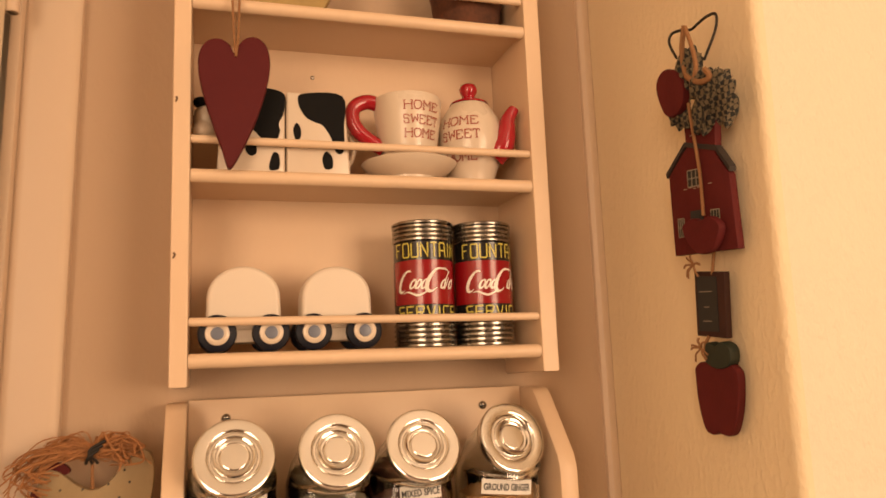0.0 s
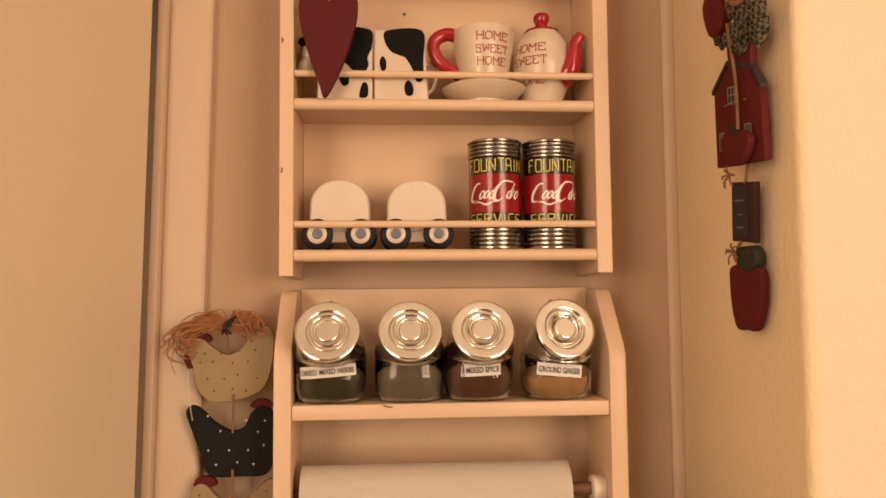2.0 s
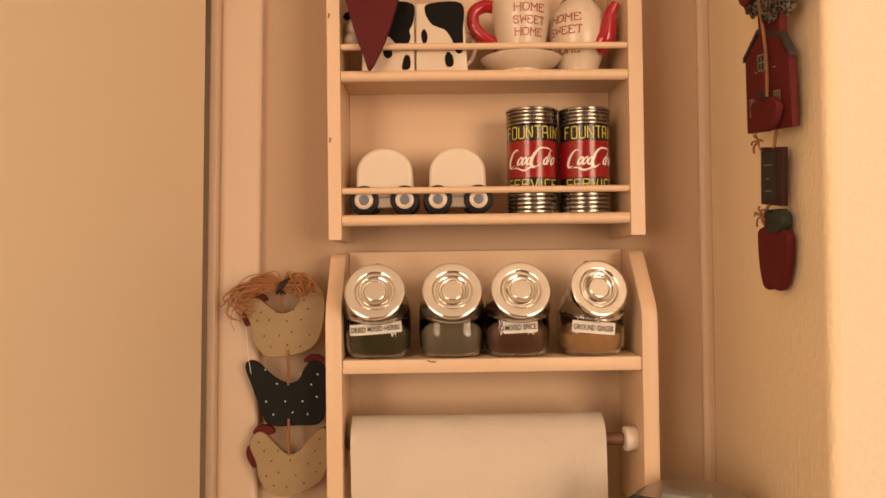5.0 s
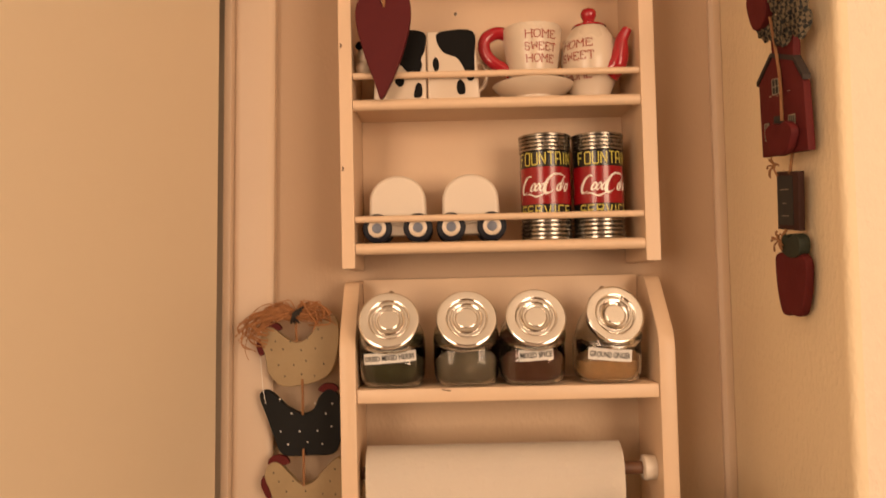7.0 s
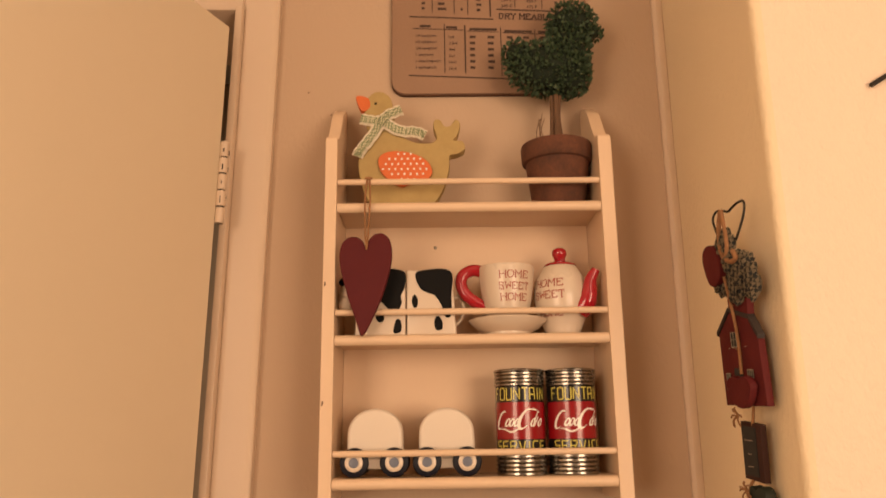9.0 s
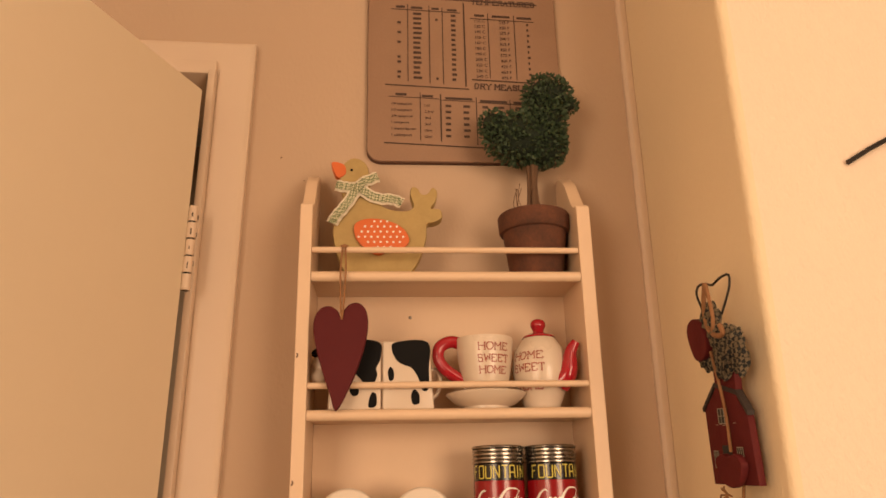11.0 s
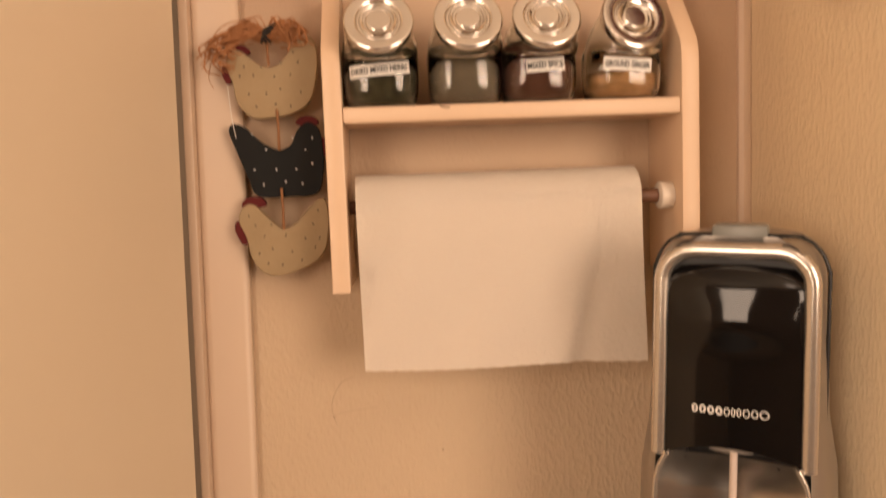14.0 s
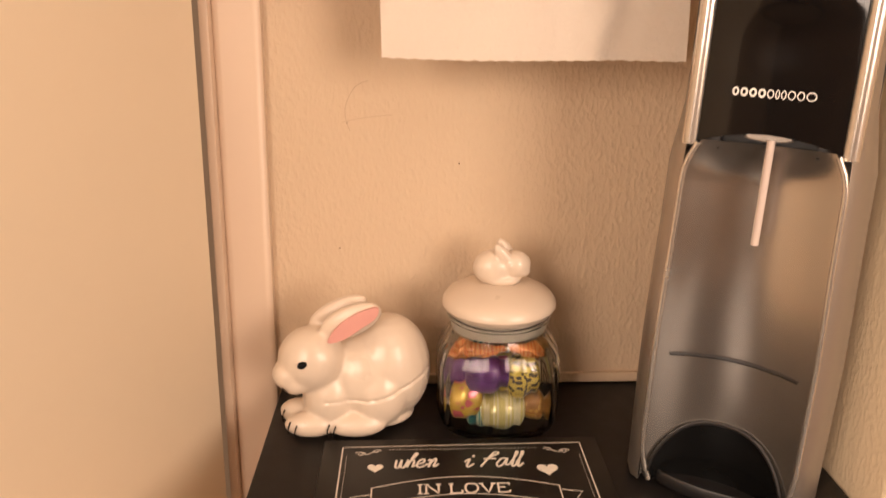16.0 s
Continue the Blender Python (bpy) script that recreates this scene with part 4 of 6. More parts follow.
def soda_can_shaker(x, y, turn, name="can_shaker"):
    t = thing(name, (x, y, S3), 0, "chrome, black and red ribbed can shaker with yellow lettering", "salt shaker", "can shakers")
    R = 0.0238

    def ridged(z0, n, step):
        rows = [(0.0, z0)]
        for i in range(n):
            rows += [(R - 0.0006, z0 + i * step), (R + 0.0010, z0 + (i + 0.28) * step), (R + 0.0010, z0 + (i + 0.66) * step), (R - 0.0006, z0 + (i + 0.98) * step)]
        return rows + [(0.0, z0 + n * step)]

    part("base", lathe(ridged(0.0, 5, 0.0040), 48), CHROME_WORN, t, "ribbed chrome base")
    part("can", lathe([(0.0, 0.0201), (R, 0.0201), (R, 0.0834), (0.0, 0.0834)], 48), CAN_BLACK, t)
    part("red_band", lathe([(R, 0.0335), (R + 0.0003, 0.0337), (R + 0.0003, 0.0683), (R, 0.0685)], 48), CAN_RED, t, "glossy red band")
    part("top", lathe(ridged(0.0836, 4, 0.0036)[:-1] + [(R + 0.0012, 0.0981), (R + 0.0015, 0.0995), (R + 0.0002, 0.1004), (0.0, 0.1004)], 48), CHROME_WORN, t, "ribbed chrome cap")
    c = (x, y)
    for text, z, h, w in (("FOUNTAIN", S3 + 0.0762, 0.0112, 0.0555), ("SERVICE", S3 + 0.0268, 0.0100, 0.0520)):
        part("lettering", wrap(stroke_text(text, DECO, h, w, 0.00115, gap=0.42, narrow="I"), c, R, turn, z, lambda q: R + 0.0004), CAN_YELLOW, t, "yellow lettering", world_space=True, smooth=False)
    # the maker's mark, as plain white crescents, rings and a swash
    bm = bmesh.new()

    def ring(cx, cz, rx, rz, a0, a1, thin, thick, lean=0.45):
        a, b = [], []
        for i in range(25):
            q = radians(a0 + (a1 - a0) * i / 24)
            w = thin + (thick - thin) * math.sin(math.pi * i / 24)
            for row, k in ((a, 1), (b, -1)):
                z = (rz + k * w / 2) * math.sin(q)
                row.append((cx + (rx + k * w / 2) * math.cos(q) + lean * z, cz + z))
        lay_flat(bm, a, b)

    ring(-0.0185, 0.0005, 0.0042, 0.0082, 60, 310, 0.0004, 0.0028), ring(0.0055, 0.0015, 0.0052, 0.0092, 70, 320, 0.0004, 0.0032)
    for cx, rx in ((-0.0118, 0.0018), (-0.0075, 0.0016), (-0.0028, 0.0018), (0.0128, 0.0018), (0.0208, 0.0018)):
        ring(cx, -0.0018, rx, 0.0033, 20, 380, 0.0012, 0.0017)
    ring(0.0165, 0.0015, 0.0012, 0.0068, 60, 380, 0.0008, 0.0014), ring(0.0125, 0.0080, 0.0060, 0.0024, 0, 150, 0.0003, 0.0014, 0.0)
    top = [(-0.0200 + 0.0220 * i / 24, -0.0085 + 0.0012 * math.sin(i * 0.36)) for i in range(25)]
    lay_flat(bm, top, [(px, pz - 0.0002 - 0.0016 * math.sin(math.pi * (i + 0.5) / 25)) for i, (px, pz) in enumerate(top)])
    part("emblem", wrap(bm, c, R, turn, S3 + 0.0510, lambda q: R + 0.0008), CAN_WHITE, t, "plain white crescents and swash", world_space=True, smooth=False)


def lay_flat(bm, a, b):
    va, vb = [bm.verts.new((x, 0, z)) for x, z in a], [bm.verts.new((x, 0, z)) for x, z in b]
    for i in range(len(a) - 1):
        bm.faces.new((va[i], va[i + 1], vb[i + 1], vb[i]))


wheeled_shaker(0.0513)
wheeled_shaker(0.1203)
soda_can_shaker(0.1930, 0.0330, -7)
soda_can_shaker(0.2440, 0.0350, 9)


# ---- spice jars ----
J = 1.4400    # where the jars stand


def spice_jar(x, turn, fill, fill_h, label, text, lid_turn=0.0, rise=26.0, reach=0.0470):
    t = thing("spice_jar", (x, 0.0285, J), turn, label, "spice jar", "spice jars")
    axis = Vector((math.sin(radians(lid_turn)) * math.cos(radians(rise)), -math.cos(radians(lid_turn)) * math.cos(radians(rise)), math.sin(radians(rise))))
    head = Vector((0.016 * math.sin(radians(lid_turn)), -reach, 0.0630))
    rot = tilt_to(axis)

    def ring(bm, s, r, n=40):
        """s 0..1 from the flat foot up to the slanting mouth."""
        base = Vector((0, 0, 0.001 + 0.046 * min(s / 0.62, 1)))
        if s <= 0.5:
            cen, q = base, Matrix.Identity(3)
        else:
            k = (s - 0.5) / 0.5
            k = k * k * (3 - 2 * k)
            cen = Vector((0, 0, 0.036)).lerp(head - axis * 0.004, k)
            q = Matrix.Identity(3).to_quaternion().slerp(rot.to_quaternion(), k).to_matrix()
        square = 0.75 * (1 - min(max((s - 0.3) / 0.55, 0), 1))
        out = []
        for i in range(n):
            a = 2 * math.pi * i / n
            k = 1 + square * ((math.cos(a) ** 4 + math.sin(a) ** 4) ** -0.25 - 1)
            out.append(bm.verts.new(cen + q @ Vector((r * k * math.cos(a), r * k * math.sin(a), 0))))
        return out

    def skin(rows, shrink=0.0):
        bm = bmesh.new()
        rr = [ring(bm, s, r - shrink) for s, r in rows]
        for a, b in zip(rr, rr[1:]):
            for i in range(40):
                bm.faces.new((a[i], a[(i + 1) % 40], b[(i + 1) % 40], b[i]))
        bm.faces.new(rr[0][::-1])
        bm.faces.new(rr[-1])
        return bm

    rows = [(0.0, 0.0255), (0.03, 0.0285), (0.12, 0.0305), (0.3, 0.0312), (0.5, 0.0312), (0.62, 0.0312), (0.75, 0.0300), (0.86, 0.0262), (0.93, 0.0236), (1.0, 0.0230)]
    body = part("glass_body", skin(rows), CLEAR, t, "clear glass body with slanted mouth")
    bm = skin([(max(s, 0.02), r) for s, r in rows], 0.0016)
    bmesh.ops.reverse_faces(bm, faces=bm.faces[:])
    me = bpy.data.meshes.new("glass_inside")
    bm.to_mesh(me)
    bm.free()
    me.materials.append(CLEAR)
    for p in me.polygons:
        p.use_smooth = True
    ob = new("glass_inside", me)
    ob.parent = t
    if fill:
        rnd = random.Random(int(x * 1000))
        bm = lathe([(0.0, 0.0022), (0.0250, 0.0022), (0.0265, 0.0040), (0.0288, 0.010)] + [(0.0293, 0.010 + (fill_h - 0.010) * k / 4) for k in range(1, 5)] + [(0.020, fill_h + 0.0035), (0.010, fill_h + 0.002), (0.0, fill_h + 0.003)], 36)
        for v in bm.verts:
            if v.co.z > fill_h - 0.001:
                v.co.z += rnd.uniform(-0.0015, 0.0015)
        part("contents", bm, fill, t)
    # lid: a chrome disc with two raised rings
    bm = lathe([(0.0, -0.0075), (0.0248, -0.0075), (0.0262, -0.0060), (0.0268, -0.0010), (0.0262, 0.0008), (0.0252, 0.0014), (0.0246, 0.0014), (0.0190, 0.0013), (0.0183, 0.0012), (0.0172, 0.0004), (0.0164, -0.0010), (0.0152, -0.0010), (0.0142, 0.0008), (0.0132, 0.0018), (0.0122, 0.0014), (0.0114, -0.0006), (0.0104, -0.0008), (0.0094, 0.0006), (0.0088, 0.0010), (0.0082, 0.0010), (0.0, 0.0010)], 56)
    bm.transform(Matrix.Translation(head) @ rot.to_4x4() @ Matrix.Diagonal((1.02, 1.02, 1.0, 1.0)))
    part("lid", bm, CHROME, t, "pressed chrome lid with concentric rings")
    if text:
        words, wid, hgt, at_turn, z, tip = text

        def lay(bm, proud):
            """Round the front of the squarish body."""
            bm.transform(Matrix.Rotation(radians(tip), 4, "Y"))
            for v in bm.verts:
                a = v.co.x / 0.0335 + radians(at_turn)
                k = 1 + 0.68 * ((math.cos(a) ** 4 + math.sin(a) ** 4) ** -0.25 - 1)
                r = 0.0312 * k + proud
                v.co = (r * math.sin(a), -r * math.cos(a), z + v.co.z)
            return bm

        lab = part("label", lay(band(wid, hgt), 0.0006), LABEL_WHITE, t, "white printed label")
        part("lettering", lay(lettering(words, hgt * 0.46, wid * 0.92, bold=0.022), 0.0010), INK, lab, smooth=False)


HERBS = surface("dried_herbs", (0.075, 0.065, 0.030), 0.95, vary=0.8, scale=350, wear=(0.025, 0.022, 0.010), grain=1.0, grain_scale=600)
GREY_POWDER = surface("grey_green_powder", (0.21, 0.165, 0.11), 0.95, vary=0.3, scale=90, grain=0.3)
MIXED = surface("brown_spice_powder", (0.13, 0.046, 0.026), 0.95, vary=0.3, scale=90, grain=0.4)
GINGER = surface("ground_ginger", (0.58, 0.31, 0.13), 0.95, vary=0.5, scale=160, wear=(0.33, 0.19, 0.08), grain=1.0, grain_scale=300)
spice_jar(0.0435, 0, HERBS, 0.045, "slanted glass jar of dried mixed herbs with chrome lid", ("DRIED MIXED HERBS", 0.0490, 0.0100, -2, 0.0282, -4))
spice_jar(0.1128, 0, GREY_POWDER, 0.046, "unlabelled slanted glass jar of grey-green powder with chrome lid", None)
spice_jar(0.1745, 0, MIXED, 0.046, "slanted glass jar of brown mixed spice with chrome lid", ("MIXED SPICE", 0.0320, 0.0108, 2, 0.0280, -3))
spice_jar(0.2455, 0, GINGER, 0.020, "slanted glass jar of ground ginger, turned a little, with chrome lid", ("GROUND GINGER", 0.0400, 0.0110, -4, 0.0265, 5), 9, 20, 0.0340)
# screws that hold the rack's back panel
for x in (0.040, 0.252):
    s = thing("screw", (x, 0.0715, 1.5245), 0, "dull metal round-head screw in the rack's back panel", "screw", "rack screws")
    bm = lathe([(0.0036, 0.0), (0.0034, 0.0012), (0.0024, 0.0022), (0.0, 0.0026)], 18)
    bm.transform(Matrix.Rotation(radians(90), 4, "X"))
    part("head", bm, CHROME_WORN, s)
    part("slot", box(-0.0030, -0.0029, -0.0004, 0.0030, -0.0022, 0.0004), INK, s)


# ---- paper towel ----
def paper_towel():
    PAPER = surface("embossed_paper", (0.90, 0.83, 0.74), 0.95, vary=0.06, scale=30, wear=(0.84, 0.75, 0.64), grain=1.0, grain_scale=260, spec=0.1)
    card = surface("cardboard_core", (0.30, 0.20, 0.12), 0.9, vary=0.2, scale=100)
    t = thing("paper_towel_roll", (0.133, 0.0235, 1.36), 0, "nearly used-up white kitchen roll with one sheet hanging down", "paper towel")
    cy, cz, R, x0, x1 = 0.0235, 1.3585, 0.0250, 0.0185, 0.2530
    bm = bmesh.new()
    n = 48
    for r_, flip in ((R, 1),):
        a = [[bm.verts.new((x, cy + r_ * math.cos(2 * math.pi * i / n), cz + r_ * math.sin(2 * math.pi * i / n))) for i in range(n)] for x in (x0, x1)]
        for i in range(n):
            bm.faces.new((a[0][i], a[0][(i + 1) % n], a[1][(i + 1) % n], a[1][i]))
        for k in (0, 1):
            inner = [bm.verts.new(((x0, x1)[k], cy + 0.019 * math.cos(2 * math.pi * i / n), cz + 0.019 * math.sin(2 * math.pi * i / n))) for i in range(n)]
            for i in range(n):
                bm.faces.new((a[k][i], a[k][(i + 1) % n], inner[(i + 1) % n], inner[i]))
    part("roll", bm, PAPER, t, world_space=True)
    bm = tube([(x0 + 0.0005, cy, cz), (x1 - 0.0005, cy, cz)], 0.0192, 32)
    part("core", bm, card, t, world_space=True)
    # the loose sheet comes over the top and hangs in front
    bm = bmesh.new()
    nx, path = 56, []
    for a in range(95, 190, 7):
        path.append((cy + (R + 0.0012) * math.cos(radians(a)), cz + (R + 0.0012) * math.sin(radians(a))))
    y, z = path[-1]
    for k in range(1, 40):
        path.append((y, z - (z - 1.2250) * k / 39))
    grid = []
    for j, (py, pz) in enumerate(path):
        row = []
        hang = max(0.0, (cz - pz) / 0.135)
        for i in range(nx + 1):
            u = i / nx
            x = x0 + (x1 - x0) * u + 0.0015 * hang
            dy = -0.002 * hang - 0.006 * hang * hang * max(0, u - 0.45) ** 1.3 + 0.0065 * hang * math.exp(-((u - 0.90 + 0.13 * hang) / 0.045) ** 2) + 0.0014 * hang * math.sin(u * 31 + hang * 7) * max(0.0, u - 0.55) + 0.0016 * hang * math.sin(u * 9 + hang * 2)
            dz = -0.0030 * hang * u - 0.0010 * hang * math.sin(u * 5) + (0.0006 * math.sin(i * 2.3) if j == len(path) - 1 else 0)
            row.append(bm.verts.new((x, py + dy, pz + dz)))
        grid.append(row)
    for a, b in zip(grid, grid[1:]):
        for i in range(nx):
            bm.faces.new((a[i], a[i + 1], b[i + 1], b[i]))
    bmesh.ops.solidify(bm, geom=bm.faces[:], thickness=0.0005)
    part("hanging_sheet", bm, PAPER, t, "embossed sheet with a soft crease", world_space=True)
    h = thing("towel_holder", (0.15, cy, cz), 0, "dowel with cream turned end knob holding the kitchen roll", "towel holder")
    part("dowel", tube([(0.0125, cy, cz), (0.2800, cy, cz)], 0.0060, 16), ROD_WOOD, h, "dark wooden dowel", world_space=True)
    bm = lathe([(0.0, 0.0), (0.0095, 0.0), (0.0115, 0.0015), (0.0118, 0.004), (0.0110, 0.0125), (0.0, 0.0128)], 28)
    bm.transform(Matrix.Translation((0.2745, cy, cz)) @ Matrix.Rotation(radians(90), 4, "Y"))
    part("end_knob", bm, MATT_WHITE, h, "white round end", world_space=True)


paper_towel()


# ---- worktop ----
def drinks_maker():
    # one silver in two tones: highlights in the bright, shade in the dark
    silver = surface("silver_plastic_highlight", (0.64, 0.595, 0.535), 0.24, 0.85, vary=0.05, scale=12)
    shell = surface("satin_silver_shaded", (0.38, 0.345, 0.305), 0.36, 0.8, vary=0.06, scale=12)
    panel_m = surface("satin_silver_panel", (0.50, 0.46, 0.415), 0.23, 0.92, vary=0.05, scale=10, stretch=(1, 1, 0.1))
    gloss = surface("piano_black_plastic", (0.005, 0.0045, 0.0045), 0.07, vary=0.2, scale=20, spec=0.4)
    matt = surface("matt_black_plastic", (0.012, 0.011, 0.011), 0.4, vary=0.2, scale=40)
    grey = surface("grey_button_plastic", (0.20, 0.20, 0.18), 0.35, vary=0.1, scale=40)
    pale = surface("pale_nozzle_plastic", (0.62, 0.52, 0.46), 0.3, vary=0.05, scale=40)
    t = thing("drinks_maker", (0.2700, -0.1170, 0.9), -30, "silver and black countertop sparkling water maker", "drinks maker")
    t.matrix_world = pose(0.2690, -0.1180, 0.9003, 0, 0, -30) @ Matrix.Rotation(radians(1.3), 4, "Y")

    def ramp(table, z):
        for (z0, a), (z1, b) in zip(table, table[1:]):
            if z <= z1:
                k = max(0.0, (z - z0) / (z1 - z0))
                return a + (b - a) * k * k * (3 - 2 * k)
        return table[-1][1]

    def front(z):
        return ramp(((0.0, 0.0560), (0.10, 0.0558), (0.26, 0.0520), (0.30, 0.0505), (0.40, 0.0490)), z)

    def back(z):
        return ramp(((0.0, 0.0725), (0.10, 0.0730), (0.25, 0.0690), (0.31, 0.0610), (0.40, 0.0570)), z)

    # shell: rounded sections from the front edge round the back, drawn in at the top
    bm = bmesh.new()
    rings = []
    for z in [0.0, 0.004] + [0.02 + 0.02 * k for k in range(20)] + [0.408, 0.4155, 0.4215, 0.4265, 0.4300, 0.4315]:
        k = max(0.0, (z - 0.400) / 0.0318)
        draw = math.sqrt(max(0.0, 1 - k * k)) if z > 0.40 else 1.0
        cut = 0.022 * (1 - draw)
        f, b = front(z) - cut, back(z) - cut
        right = [(f - 0.0060, 0.0300), (f - 0.0010, 0.0280), (f, 0.0045), (f + 0.45 * (b - f), 0.0100), (f + 0.85 * (b - f), 0.0260), (b, 0.0500), (b, 0.0700), (b - 0.0040, 0.0900), (b - 0.0160, 0.1060), (b * 0.45, 0.1120)]
        rings.append([bm.verts.new((x, y, z)) for x, y in right] + [bm.verts.new((-x, y, z)) for x, y in reversed(right)])
    n = len(rings[0])
    for a, b in zip(rings, rings[1:]):
        for k in range(n - 1):
            bm.faces.new((a[k], a[k + 1], b[k + 1], b[k]))
    bm.faces.new(rings[-1]), bm.faces.new(rings[0][::-1])
    for a, b in zip(rings, rings[1:]):
        bm.faces.new((a[n - 1], a[0], b[0], b[n - 1]))
    part("shell", bm, shell, t, "satin silver shell, wider behind, its shade in a darker colour")
    seam = [(0.0590 * s_, 0.0330, z) for s_, z in ((-1, 0.300), (-1, 0.400))] + [(-0.0590 + 0.024 * (1 - math.cos(radians(a))), 0.0330, 0.4010 + 0.0315 * math.sin(radians(a))) for a in range(15, 91, 15)]
    part("seam", tube(curve_line(seam + [(-x, y, z) for x, y, z in reversed(seam)], 3), 0.0013, 8), matt, t, "dark seam round the shell")

    def arch(w0, w1, z0, z1, r, y):
        """Up one side, over a rounded top and down the other."""
        left = [(-(w0 + (w1 - w0) * k / 8), y, z0 + (z1 - r - z0) * k / 8) for k in range(9)]
        left += [(-(w1 - r + r * math.cos(radians(a))), y, z1 - r + r * math.sin(radians(a))) for a in range(15, 91, 15)]
        return left + [(-x, y_, z) for x, y_, z in reversed(left)]

    # rim round the shield, its highlight in the brighter silver
    rim = tube(arch(0.0500, 0.0490, 0.274, 0.4235, 0.022, 0.0090), 0.0058, 14)
    # black plate added so the gap under the shield reads as shade
    part("gap_shade_plate", prism([(x, z) for x, y, z in arch(0.0470, 0.0450, 0.2735, 0.4180, 0.020, 0)], "y", 0.0165, 0.0240), matt, t, "added black plate that darkens the gap behind the shield")
    part("upper_rim", rim, silver, t, "rounded silver rim, brighter in colour to carry its highlight")
    # hollowed panel with a bead along each edge that stands for the highlight
    bm = bmesh.new()
    rows = []
    for j in range(35):
        z = 0.006 + 0.272 * j / 34
        k = max(0.0, (z - 0.248) / 0.030)
        w = front(z) - 0.0010 - 0.0085 * k * k
        row = []
        for i in range(33):
            s_ = -1 + 2 * i / 32
            lip = abs(s_) ** 6
            y = 0.0040 + 0.0185 * (1 - s_ * s_) * (1 - lip * 0.3) * (1 - 0.75 * k * k)
            row.append(bm.verts.new((s_ * w, y, z)))
        rows.append(row)
    for a, b in zip(rows, rows[1:]):
        for i in range(32):
            bm.faces.new((a[i], a[i + 1], b[i + 1], b[i]))
    part("front_panel", bm, panel_m, t, "hollowed satin silver panel")
    for s_ in (-1, 1):
        line = []
        for j in range(28):
            z = 0.004 + 0.272 * j / 27
            k = max(0.0, (z - 0.248) / 0.030)
            low = max(0.0, (0.040 - z) / 0.040)
            line.append((s_ * (front(z) - 0.0005 - 0.0085 * k * k - 0.010 * low * low), 0.0036, z))
        part("edge_highlight", tube(line, 0.0021, 10), silver, t, "rounded edge with its highlight in a brighter silver")
    bm = bmesh.new()
    crease = []
    for i in range(21):
        s_ = -0.82 + 1.64 * i / 20
        crease.append((s_ * 0.0545, 0.0036 + 0.0185 * (1 - s_ * s_), 0.1130))
    part("crease", tube(crease, 0.0016, 8, bm), matt, t, "dark crease across the panel")
    # black hollow over the drip tray
    bm = bmesh.new()
    rows = []
    for j in range(15):
        row = []
        for i in range(33):
            s_ = -1 + 2 * i / 32
            top = 0.006 + 0.052 * max(0.0, 1 - abs(s_) ** 2.6) ** 0.62
            row.append(bm.verts.new((s_ * 0.0515, 0.0030 + 0.0185 * (1 - s_ * s_) - 0.0012 * math.sin(math.pi * j / 14), 0.004 + (top - 0.004) * j / 14)))
        rows.append(row)
    for a, b in zip(rows, rows[1:]):
        for i in range(32):
            bm.faces.new((a[i], a[i + 1], b[i + 1], b[i]))
    part("tray_recess", bm, surface("deep_black_plastic", (0.004, 0.004, 0.004), 0.25, vary=0.2, scale=40, spec=0.25), t, "glossy black hollow over the tray")
    part("recess_lip", tube([(-0.0505 + 0.101 * i / 32, 0.0024 + 0.0185 * (1 - (-1 + i / 16) ** 2), 0.006 + 0.052 * max(0.0, 1 - abs(-1 + i / 16) ** 2.6) ** 0.62) for i in range(33)], 0.0014, 8), matt, t, "black rolled lip")
    bm = lathe([(0.0, 0.0), (0.0430, 0.0), (0.0455, 0.003), (0.0450, 0.012), (0.0425, 0.014), (0.0405, 0.009), (0.0, 0.007)], 44, squash=(0.98, 0.30, 0.8))
    bm.transform(Matrix.Translation((0, 0.0120, 0.001)))
    part("drip_tray", bm, matt, t, "black oval drip tray")
    # black shield with an arched lower edge and a raised grip
    bm = bmesh.new()
    rows = []
    for j in range(37):
        f = j / 36
        row = []
        for i in range(29):
            s_ = -1 + 2 * i / 28
            w = 0.0478 - 0.0025 * f - 0.0080 * max(0, (f - 0.90) / 0.10) ** 2
            low = 0.2755 + 0.0105 * (1 - s_ * s_)
            z = low + (0.4140 - 0.0025 * s_ * s_ - low) * f
            y = 0.0100 - 0.0100 * math.sqrt(max(0, 1 - (s_ * 0.95) ** 2)) - 0.0055 * math.exp(-((f - 0.70) / 0.13) ** 2) * (1 - s_ * s_) + 0.0090 * max(0, (f - 0.86) / 0.14) ** 2
            row.append(bm.verts.new((s_ * w, y, z)))
        rows.append(row)
    for a, b in zip(rows, rows[1:]):
        for i in range(28):
            bm.faces.new((a[i], a[i + 1], b[i + 1], b[i]))
    bmesh.ops.recalc_face_normals(bm, faces=bm.faces[:])
    bmesh.ops.solidify(bm, geom=bm.faces[:], thickness=0.009)
    shield = part("shield", bm, gloss, t, "glossy black shield")
    # the maker's mark: a row of plain pale rings
    x = -0.0262
    for i, w in enumerate((0.0046, 0.0050, 0.0050, 0.0050, 0.0044, 0.0030, 0.0034, 0.0050, 0.0048, 0.0066)):
        h, thick = 0.0058, (0.0013, 0.0007)[i > 3]
        bm = bmesh.new()
        rows = []
        for k in range(25):
            a = 2 * math.pi * k / 24
            pair = []
            for inset in (0.0, thick):
                px, pz = x + w / 2 + (w * 0.47 - inset) * math.cos(a), 0.3125 + (h / 2 - inset) * math.sin(a)
